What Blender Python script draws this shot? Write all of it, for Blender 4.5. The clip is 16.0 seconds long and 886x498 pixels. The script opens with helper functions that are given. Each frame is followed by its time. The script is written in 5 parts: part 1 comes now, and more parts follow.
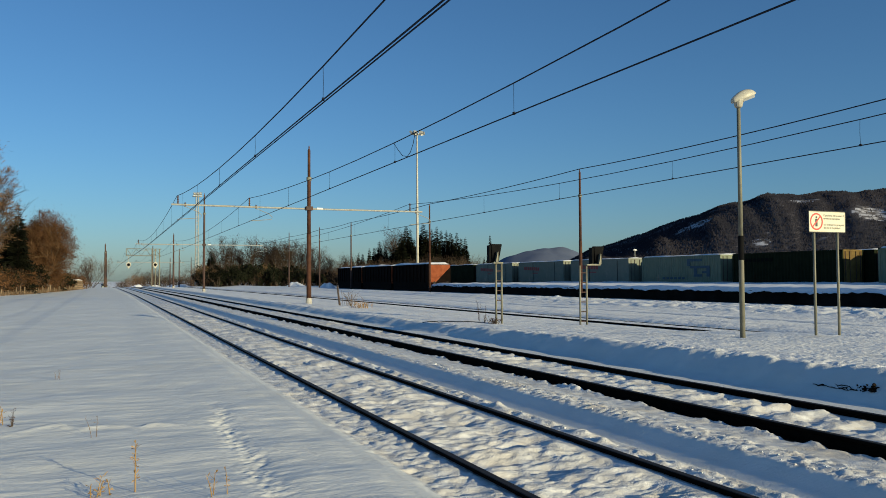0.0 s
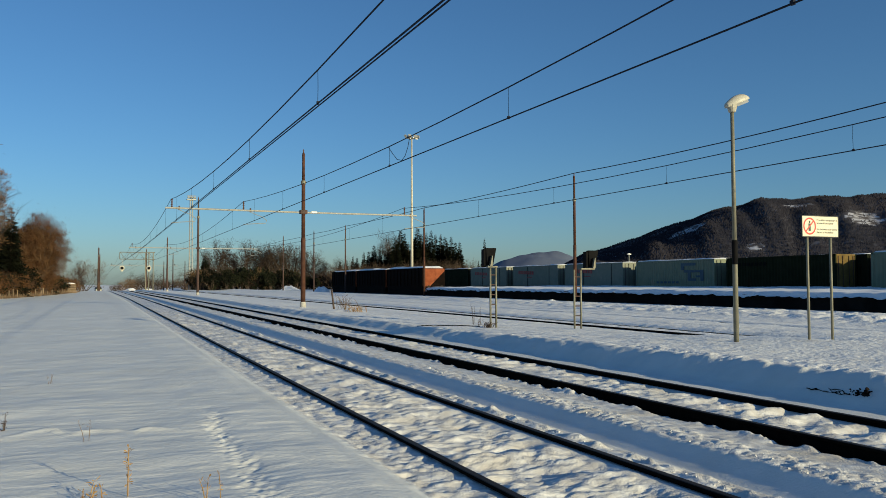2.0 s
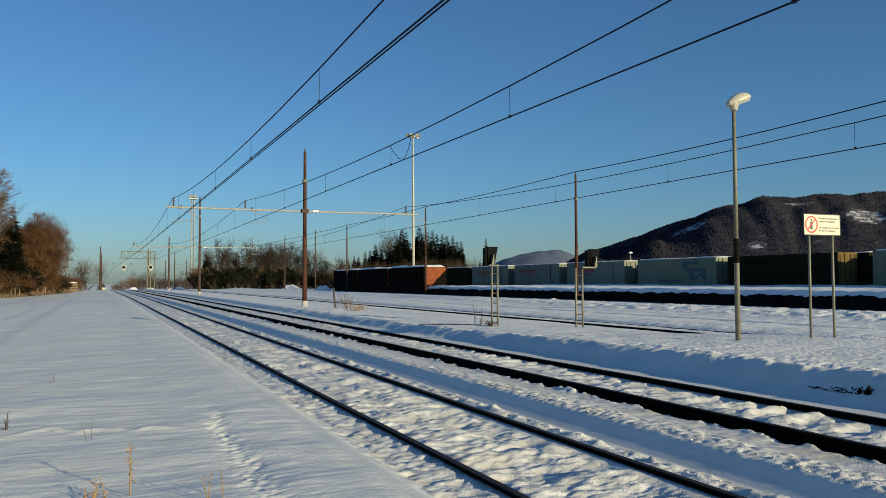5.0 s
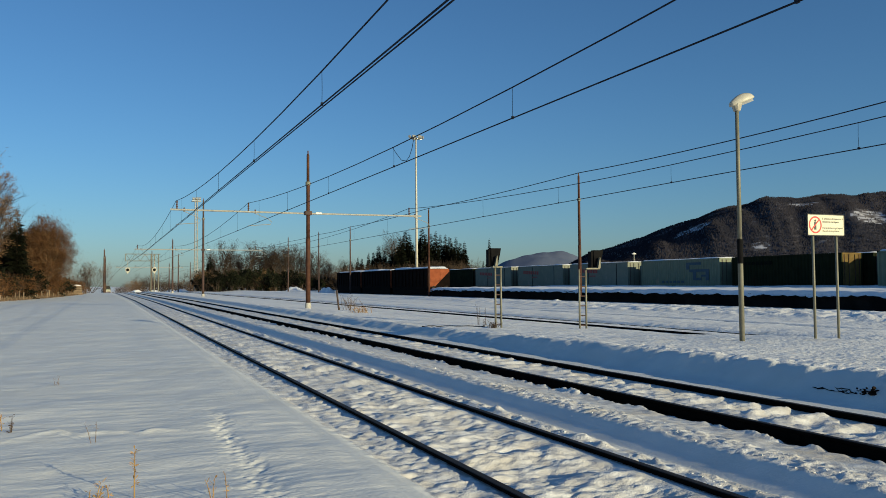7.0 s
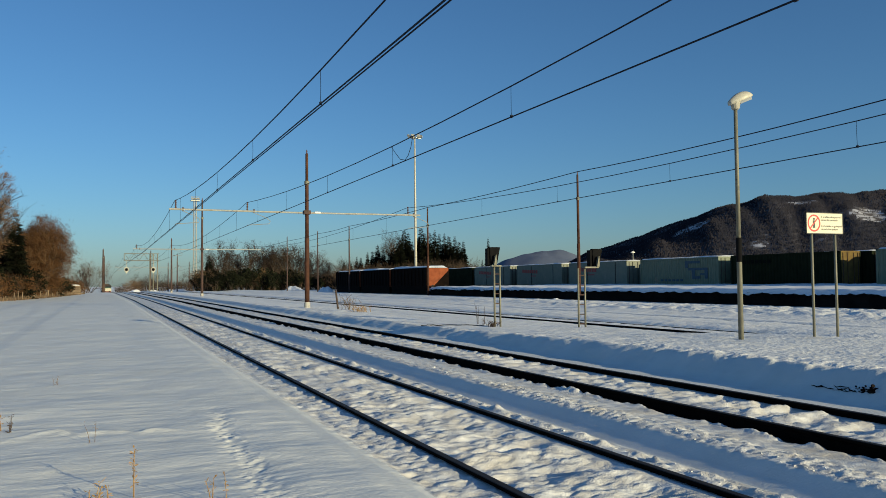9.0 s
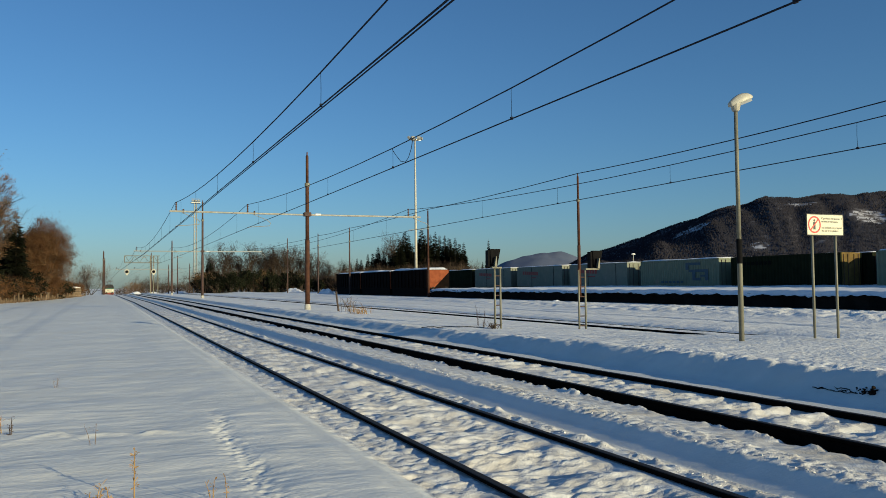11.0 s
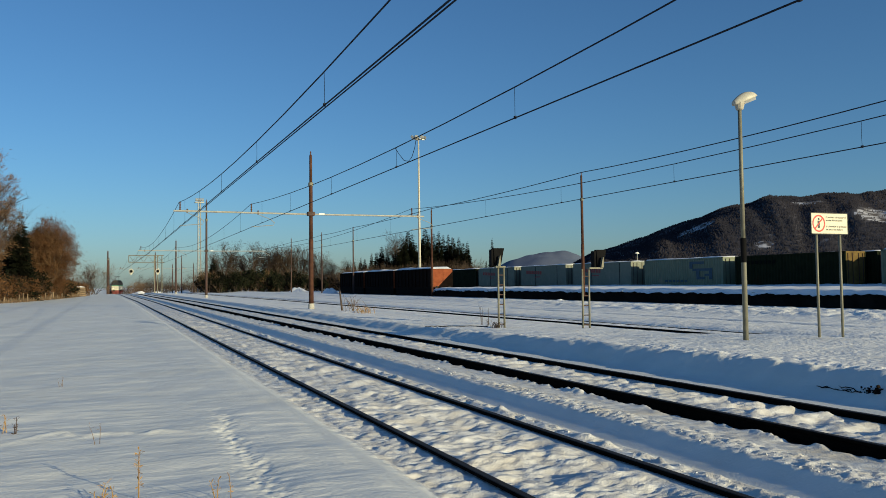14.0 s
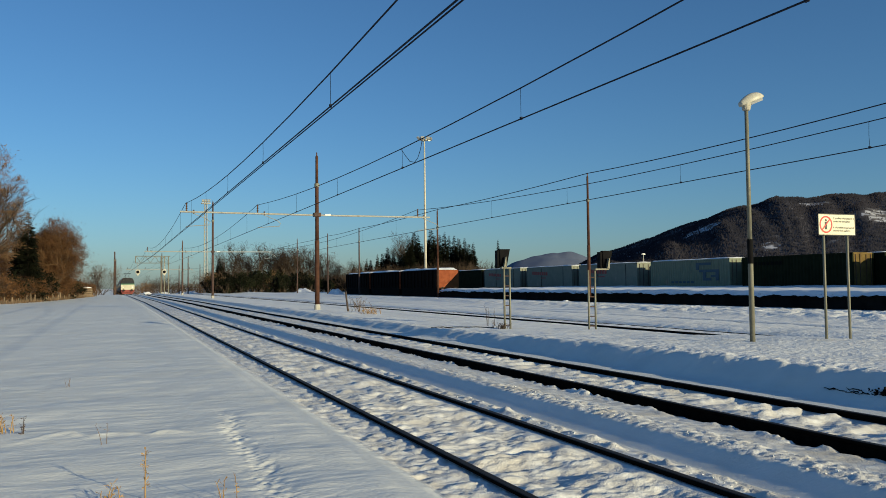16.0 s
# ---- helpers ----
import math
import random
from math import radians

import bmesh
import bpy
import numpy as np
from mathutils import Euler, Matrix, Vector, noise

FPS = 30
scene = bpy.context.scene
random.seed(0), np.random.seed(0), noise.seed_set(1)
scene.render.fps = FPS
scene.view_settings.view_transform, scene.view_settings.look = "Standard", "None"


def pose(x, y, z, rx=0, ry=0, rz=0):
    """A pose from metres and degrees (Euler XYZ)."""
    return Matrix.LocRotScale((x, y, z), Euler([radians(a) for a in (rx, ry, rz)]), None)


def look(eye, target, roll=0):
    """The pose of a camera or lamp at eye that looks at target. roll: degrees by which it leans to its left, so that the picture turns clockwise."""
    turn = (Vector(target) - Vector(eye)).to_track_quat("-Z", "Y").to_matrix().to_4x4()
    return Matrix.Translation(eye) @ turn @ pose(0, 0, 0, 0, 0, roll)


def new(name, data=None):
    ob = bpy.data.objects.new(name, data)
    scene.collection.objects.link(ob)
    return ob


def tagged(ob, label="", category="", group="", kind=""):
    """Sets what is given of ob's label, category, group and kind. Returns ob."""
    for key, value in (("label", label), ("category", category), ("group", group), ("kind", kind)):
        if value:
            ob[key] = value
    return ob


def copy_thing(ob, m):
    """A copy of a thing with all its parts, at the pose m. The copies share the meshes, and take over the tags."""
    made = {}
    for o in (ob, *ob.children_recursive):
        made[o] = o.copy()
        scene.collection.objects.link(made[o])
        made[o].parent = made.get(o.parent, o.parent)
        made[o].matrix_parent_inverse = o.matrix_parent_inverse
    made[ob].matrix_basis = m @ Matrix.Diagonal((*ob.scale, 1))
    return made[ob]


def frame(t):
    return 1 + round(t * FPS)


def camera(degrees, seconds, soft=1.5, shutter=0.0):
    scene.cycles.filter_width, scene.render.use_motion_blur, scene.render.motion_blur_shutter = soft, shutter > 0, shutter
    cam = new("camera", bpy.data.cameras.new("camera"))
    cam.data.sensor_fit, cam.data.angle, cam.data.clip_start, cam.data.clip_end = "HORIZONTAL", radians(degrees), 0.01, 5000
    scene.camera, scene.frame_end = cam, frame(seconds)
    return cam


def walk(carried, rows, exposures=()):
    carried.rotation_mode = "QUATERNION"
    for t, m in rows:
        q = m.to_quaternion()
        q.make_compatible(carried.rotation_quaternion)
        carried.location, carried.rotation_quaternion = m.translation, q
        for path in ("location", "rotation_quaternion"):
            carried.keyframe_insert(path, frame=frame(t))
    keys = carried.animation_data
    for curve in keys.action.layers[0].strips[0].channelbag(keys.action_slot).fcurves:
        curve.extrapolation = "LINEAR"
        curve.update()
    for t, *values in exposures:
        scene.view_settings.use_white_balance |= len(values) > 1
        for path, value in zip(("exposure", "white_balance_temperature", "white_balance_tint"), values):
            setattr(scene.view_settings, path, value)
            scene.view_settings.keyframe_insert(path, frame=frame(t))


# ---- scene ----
# World: y runs along the rails away from the camera, x to the right of it, z = 0 at the rail heads.
EYE = Vector((0, 0, 1.66))


def aim(yaw, tilt, roll):
    a, b = radians(yaw), radians(tilt)
    d = Vector((math.sin(a) * math.cos(b), math.cos(a) * math.cos(b), math.sin(b)))
    return look(EYE, EYE + d * 10, roll)


# seconds, yaw to the right of the track, tilt up, roll: a phone held by hand on one spot
HOLD = [
    (0, 23.100, 2.115, -0.282),
    (0.5, 23.022, 2.246, -0.246),
    (1, 23.217, 2.405, -0.156),
    (1.5, 23.361, 2.395, -0.026),
    (2, 23.504, 2.394, -0.206),
    (2.5, 23.404, 2.397, -0.264),
    (3, 23.366, 2.358, -0.196),
    (3.5, 23.339, 2.258, -0.228),
    (4, 23.397, 2.240, -0.249),
    (6.5, 23.318, 2.443, -0.376),
    (7, 23.162, 2.425, -0.450),
    (7.5, 23.156, 2.461, -0.379),
    (8, 23.228, 2.443, -0.377),
    (8.5, 23.279, 2.351, -0.422),
    (9, 23.235, 2.355, -0.575),
    (11.5, 23.206, 2.513, -0.624),
    (12, 23.157, 2.568, -0.573),
    (12.5, 23.052, 2.637, -0.657),
    (13, 23.008, 2.632, -0.649),
    (13.5, 22.983, 2.564, -0.618),
    (14, 22.950, 2.439, -0.677),
    (14.5, 22.830, 2.361, -0.749),
    (15, 22.705, 2.415, -0.750),
    (15.5, 22.618, 2.439, -0.676),
    (16, 22.526, 2.512, -0.624)
]
cam = camera(58.5, 16.0, soft=0.75)
walk(cam, [(t, aim(a, b, c)) for t, a, b, c in HOLD], [(0, 0.19, 6100, 3.5), (16, 0.19, 6100, 3.5)])

# ---- light ----
SUN_AZ, SUN_EL = 154, 12     # degrees clockwise from the track's direction; height
world = bpy.data.worlds.new("sky")
scene.world = world
world.use_nodes = True
wn = world.node_tree.nodes
sky = wn.new("ShaderNodeTexSky")
sky.sky_type = "NISHITA"
sky.sun_disc = False
sky.sun_elevation, sky.sun_rotation = radians(SUN_EL), radians(SUN_AZ)
sky.altitude, sky.air_density, sky.dust_density, sky.ozone_density = 200, 1.0, 0.7, 5.0
wn["Background"].inputs["Strength"].default_value = 0.098
world.node_tree.links.new(sky.outputs[0], wn["Background"].inputs["Color"])
sun = bpy.data.lights.new("sun", "SUN")
sun.energy, sun.angle, sun.color = 5.0, radians(0.55), (1.0, 0.81, 0.48)
SUN_DIR = Vector((math.sin(radians(SUN_AZ)) * math.cos(radians(SUN_EL)), math.cos(radians(SUN_AZ)) * math.cos(radians(SUN_EL)), math.sin(radians(SUN_EL))))
new("sun", sun).matrix_world = look(SUN_DIR * 50, (0, 0, 0))


# ---- materials ----
def material(name, color, rough=0.7, metal=0.0, color2=None, scale=4.0, detail=6.0, mix=(0.35, 0.65), bump=0.0, bump_scale=40.0,
             stain=None, stain_scale=0.7, stain_range=(0.55, 0.75), vary=0.0, stretch=(1, 1, 1), spec=None, bump_dist=0.02, island=0.0):
    """Two colours mixed by noise, a second stain at a larger scale, a fine relief, and a change from object to object."""
    m = bpy.data.materials.new(name)
    m.use_nodes = True
    nt = m.node_tree
    n, link = nt.nodes, nt.links.new
    b = n["Principled BSDF"]
    b.inputs["Roughness"].default_value, b.inputs["Metallic"].default_value = rough, metal
    if spec is not None:
        b.inputs["Specular IOR Level"].default_value = spec
    geo = n.new("ShaderNodeNewGeometry")
    tc = n.new("ShaderNodeTexCoord")
    mp = n.new("ShaderNodeMapping")
    mp.inputs["Scale"].default_value = stretch
    link(tc.outputs["Object"], mp.inputs["Vector"])

    def ramp(sc, lo, hi, det=detail):
        t = n.new("ShaderNodeTexNoise")
        t.inputs["Scale"].default_value, t.inputs["Detail"].default_value = sc, det
        link(mp.outputs[0], t.inputs["Vector"])
        r = n.new("ShaderNodeMapRange")
        r.inputs["From Min"].default_value, r.inputs["From Max"].default_value = lo, hi
        link(t.outputs["Fac"], r.inputs["Value"])
        return r.outputs[0]

    def blend(fac, a, c):
        x = n.new("ShaderNodeMix")
        x.data_type = "RGBA"
        for sock, v in ((x.inputs[0], fac), (x.inputs[6], a), (x.inputs[7], c)):
            if isinstance(v, tuple):
                sock.default_value = (*v, 1)
            else:
                link(v, sock)
        return x.outputs[2]
    col = blend(ramp(scale, *mix), color, color2 or tuple(c * 0.8 for c in color))
    if stain:
        col = blend(ramp(stain_scale, *stain_range), col, stain)
    if vary or island:
        info = n.new("ShaderNodeObjectInfo")
        h = n.new("ShaderNodeHueSaturation")
        r = n.new("ShaderNodeMapRange")
        r.inputs["To Min"].default_value, r.inputs["To Max"].default_value = 1 - max(vary, island), 1 + max(vary, island)
        link(geo.outputs["Random Per Island"] if island else info.outputs["Random"], r.inputs["Value"])
        link(r.outputs[0], h.inputs["Value"])
        link(col, h.inputs["Color"])
        col = h.outputs[0]
    link(col, b.inputs["Base Color"])
    if bump:
        t = n.new("ShaderNodeTexNoise")
        t.inputs["Scale"].default_value, t.inputs["Detail"].default_value = bump_scale, 5
        link(mp.outputs[0], t.inputs["Vector"])
        u = n.new("ShaderNodeBump")
        u.inputs["Strength"].default_value, u.inputs["Distance"].default_value = bump, bump_dist
        link(t.outputs["Fac"], u.inputs["Height"])
        link(u.outputs[0], b.inputs["Normal"])
    return m


SNOW = material("snow", (0.78, 0.79, 0.765), 0.6, color2=(0.72, 0.73, 0.705), scale=1.6, bump=0.3, bump_scale=34, bump_dist=0.02, stretch=(0.6, 1, 1), stain=(0.69, 0.69, 0.65), stain_scale=0.5)
SNOW_ROUGH = material("trodden_snow", (0.76, 0.765, 0.76), 0.55, color2=(0.58, 0.565, 0.54), scale=5.0, bump=0.5, bump_scale=48, bump_dist=0.018, stain=(0.60, 0.54, 0.44), stain_scale=1.1, stain_range=(0.56, 0.8))
SNOW_YARD = material("granular_yard_snow", (0.90, 0.90, 0.88), 0.6, color2=(0.82, 0.815, 0.79), scale=3.0, bump=0.8, bump_scale=9, bump_dist=0.04, stain=(0.70, 0.67, 0.60), stain_scale=0.8, stain_range=(0.58, 0.8))
SNOW_CAP = material("snow_cap", (0.86, 0.87, 0.88), 0.6, color2=(0.8, 0.81, 0.83), scale=2.0, bump=0.3, bump_scale=9)
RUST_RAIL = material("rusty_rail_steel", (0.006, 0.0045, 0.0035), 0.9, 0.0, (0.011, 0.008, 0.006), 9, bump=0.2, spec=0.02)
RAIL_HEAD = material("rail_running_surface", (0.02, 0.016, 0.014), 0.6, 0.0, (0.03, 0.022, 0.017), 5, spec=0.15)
POLE_RUST = material("brown_painted_steel", (0.055, 0.026, 0.018), 0.7, 0.1, (0.09, 0.042, 0.026), 3, bump=0.2, stain=(0.03, 0.016, 0.012), stain_scale=1.2, spec=0.12)
POLE_DARK = material("dark_weathered_steel", (0.06, 0.045, 0.04), 0.7, 0.1, (0.10, 0.06, 0.05), 3, bump=0.2, spec=0.12)
GALV = material("galvanised_steel", (0.42, 0.42, 0.38), 0.5, 0.35, (0.34, 0.34, 0.30), 6, stain=(0.25, 0.23, 0.18), stain_scale=2, bump=0.1)
LAMP_POST = material("weathered_lamp_post_steel", (0.19, 0.185, 0.14), 0.6, 0.15, (0.15, 0.145, 0.105), 5, stain=(0.13, 0.115, 0.085), stain_scale=1.3, bump=0.1)
WHITE_PAINT = material("white_paint", (0.78, 0.77, 0.72), 0.5, color2=(0.7, 0.69, 0.64), scale=3, stain=(0.55, 0.52, 0.45), stain_scale=1.5)
LIME = material("chalky_limewash", (0.42, 0.41, 0.37), 0.9, color2=(0.3, 0.29, 0.26), scale=4)
SIGN_WHITE = material("sign_enamel", (0.62, 0.58, 0.44), 0.45, color2=(0.57, 0.54, 0.41), scale=3)
LANTERN = material("weathered_cream_paint", (0.48, 0.46, 0.38), 0.5, color2=(0.40, 0.38, 0.31), scale=6, stain=(0.3, 0.27, 0.2), stain_scale=3)
SIGN_RED = material("sign_red", (0.55, 0.04, 0.03), 0.4)
SIGN_BLACK = material("sign_black", (0.02, 0.02, 0.02), 0.4)
BLACK = material("matt_black_paint", (0.005, 0.005, 0.006), 0.8, color2=(0.009, 0.009, 0.009), spec=0.06)
WIRE = material("oxidised_copper_wire", (0.014, 0.018, 0.03), 0.7, 0.2, (0.024, 0.028, 0.04), spec=0.1)
PORCELAIN = material("brown_glazed_porcelain", (0.12, 0.06, 0.035), 0.25)
# near-black base with noise patches, for the wall, coping and ramp
CONCRETE = material("near_black_platform_concrete", (0.008, 0.008, 0.008), 0.95, color2=(0.016, 0.015, 0.014), scale=1.2, bump=0.5, bump_scale=8, stain=(0.006, 0.006, 0.006), stain_scale=0.4, spec=0.02)
WOOD = material("weathered_wood", (0.16, 0.11, 0.07), 0.85, color2=(0.25, 0.19, 0.12), scale=5, stretch=(1, 1, 0.2), bump=0.3, vary=0.3)
BARK = material("grey_brown_bark", (0.07, 0.052, 0.04), 0.9, color2=(0.12, 0.09, 0.068), scale=6, bump=0.4, vary=0.2, spec=0.12)
TWIG = material("winter_twigs", (0.040, 0.029, 0.022), 0.9, color2=(0.075, 0.053, 0.036), scale=1.5, vary=0.25, spec=0.12)
TWIG_RED = material("russet_winter_twigs", (0.11, 0.066, 0.036), 0.9, color2=(0.16, 0.098, 0.05), scale=0.8, vary=0.15, spec=0.12)
LEAF_BROWN = material("dry_brown_leaves", (0.075, 0.040, 0.018), 0.85, color2=(0.125, 0.062, 0.027), scale=1.0, island=0.3, spec=0.12)
NEEDLE = material("dark_spruce_needles", (0.005, 0.008, 0.004), 0.9, color2=(0.016, 0.018, 0.008), scale=1.3, vary=0.3, spec=0.12)
STRAW = material("dry_straw_grass", (0.26, 0.145, 0.04), 0.85, color2=(0.38, 0.24, 0.09), scale=8, island=0.3)
STRAW_GREY = material("bleached_dry_weeds", (0.12, 0.08, 0.048), 0.85, color2=(0.18, 0.125, 0.075), scale=6, island=0.25)
SOIL = material("bared_black_soil", (0.01, 0.008, 0.007), 0.95, color2=(0.02, 0.015, 0.012), spec=0.02)
DEAD_STEM = material("dead_dark_stems", (0.06, 0.04, 0.03), 0.9)


# ---- builders ----
class Bits:
    """Collects vertices and faces of one mesh."""

    def __init__(self):
        self.v, self.f, self.mi = [], [], []

    def face(self, pts, k=0):
        i = len(self.v)
        self.v += [tuple(p) for p in pts]
        self.f.append(tuple(range(i, i + len(pts))))
        self.mi.append(k)

    def box(self, lo, hi, m=None, k=0):
        i = len(self.v)
        c = [Vector((x, y, z)) for x in (lo[0], hi[0]) for y in (lo[1], hi[1]) for z in (lo[2], hi[2])]
        self.v += [tuple(m @ p if m else p) for p in c]
        for q in ((0, 1, 3, 2), (4, 6, 7, 5), (0, 4, 5, 1), (2, 3, 7, 6), (0, 2, 6, 4), (1, 5, 7, 3)):
            self.f.append(tuple(i + j for j in q))
            self.mi.append(k)

    def tube(self, pts, radii, n=8, cap=True, k=0):
        pts = [Vector(p) for p in pts]
        if not isinstance(radii, (list, tuple)):
            radii = [radii] * len(pts)
        rings = []
        for j, p in enumerate(pts):
            d = (pts[min(j + 1, len(pts) - 1)] - pts[max(j - 1, 0)]).normalized()
            a = d.cross(Vector((0, 0, 1)) if abs(d.z) < 0.9 else Vector((1, 0, 0))).normalized()
            b = d.cross(a)
            i = len(self.v)
            self.v += [tuple(p + (a * math.cos(6.28318 * q / n) + b * math.sin(6.28318 * q / n)) * radii[j]) for q in range(n)]
            rings.append(i)
        for i, j in zip(rings, rings[1:]):
            for q in range(n):
                self.f.append((i + q, i + (q + 1) % n, j + (q + 1) % n, j + q))
                self.mi.append(k)
        if cap:
            self.f += [tuple(rings[0] + q for q in range(n))[::-1], tuple(rings[-1] + q for q in range(n))]
            self.mi += [k, k]

    def lathe(self, prof, n=16, m=None, k=0):
        """prof: (radius, height) from below."""
        rings = []
        for r, z in prof:
            i = len(self.v)
            pts = [Vector((r * math.cos(6.28318 * q / n), r * math.sin(6.28318 * q / n), z)) for q in range(n)]
            self.v += [tuple(m @ p if m else p) for p in pts]
            rings.append(i)
        for i, j in zip(rings, rings[1:]):
            for q in range(n):
                self.f.append((i + q, i + (q + 1) % n, j + (q + 1) % n, j + q))
                self.mi.append(k)
        self.f += [tuple(rings[0] + q for q in range(n))[::-1], tuple(rings[-1] + q for q in range(n))]
        self.mi += [k, k]

    def prism(self, outline, lo, hi, axis="y", k=0):
        """An outline of (a, b) pairs pushed along an axis from lo to hi."""
        n, i = len(outline), len(self.v)
        for w in (lo, hi):
            for a, b in outline:
                self.v.append({"y": (a, w, b), "x": (w, a, b), "z": (a, b, w)}[axis])
        for q in range(n):
            self.f.append((i + q, i + (q + 1) % n, i + n + (q + 1) % n, i + n + q))
        self.f += [tuple(range(i, i + n))[::-1], tuple(range(i + n, i + 2 * n))]
        self.mi += [k] * (n + 2)

    def mesh(self, name, mats, bevel=0.0, smooth=False):
        me = bpy.data.meshes.new(name)
        me.from_pydata(self.v, [], self.f)
        for m in (mats if isinstance(mats, (list, tuple)) else [mats]):
            me.materials.append(m)
        me.polygons.foreach_set("material_index", self.mi)
        bm = bmesh.new()
        bm.from_mesh(me)
        if bevel:
            bmesh.ops.remove_doubles(bm, verts=bm.verts, dist=1e-5)
            bmesh.ops.bevel(bm, geom=[e for e in bm.edges if len(e.link_faces) == 2 and e.calc_face_angle(0) > 0.6], offset=bevel, segments=2, affect="EDGES", clamp_overlap=True)
        if len(bm.faces) < 60000:
            bmesh.ops.recalc_face_normals(bm, faces=bm.faces)
        bm.to_mesh(me)
        bm.free()
        if smooth:
            me.polygons.foreach_set("use_smooth", [True] * len(me.polygons))
        return me


def part(name, bits, mats, parent, label="", bevel=0.0, smooth=False, m=None):
    ob = new(name, bits.mesh(name, mats, bevel, smooth) if isinstance(bits, Bits) else bits)
    ob.parent = parent
    if m:
        ob.matrix_basis = m
    if label:
        ob["label"] = label
    return ob


def thing(name, m, label, category, group="", kind=""):
    ob = new(name)
    ob.empty_display_size = 0.2
    ob.matrix_basis = m
    return tagged(ob, label, category, group, kind)


# ---- the ground ----
def step(a, b, x):
    t = np.clip((x - a) / (b - a), 0, 1)
    return t * t * (3 - 2 * t)


def swing(y):
    """How far the line bends to the left in the distance."""
    return -0.0092 * np.maximum(0, y - 90)


def fall(y):
    """The line dips beyond the crest; then the land stays level."""
    return -0.0072 * (np.clip(y, 185, 560) - 185) - 0.0075 * (np.clip(y, 225, 560) - 225)


def smooth_noise(x, y, seed):
    """Value noise, one cell per unit, on arrays."""
    xi, yi = np.floor(x).astype(np.int64), np.floor(y).astype(np.int64)
    fx, fy = x - xi, y - yi
    fx, fy = fx * fx * (3 - 2 * fx), fy * fy * (3 - 2 * fy)

    def h(i, j):
        k = (i * 374761393 + j * 668265263 + seed * 1442695041) & 0x7FFFFFFF
        k = ((k ^ (k >> 13)) * 1274126177) & 0x7FFFFFFF
        return ((k ^ (k >> 16)) & 0xFFFF) / 65535.0
    a = h(xi, yi) * (1 - fx) + h(xi + 1, yi) * fx
    b = h(xi, yi + 1) * (1 - fx) + h(xi + 1, yi + 1) * fx
    return (a * (1 - fy) + b * fy) * 2 - 1


def octaves(x, y, seed, n=3):
    return sum(smooth_noise(x * 2.03 ** i, y * 2.03 ** i, seed + 7 * i) * 0.5 ** i for i in range(n))


RAILS = (3.01, 4.51, 7.09, 8.55)


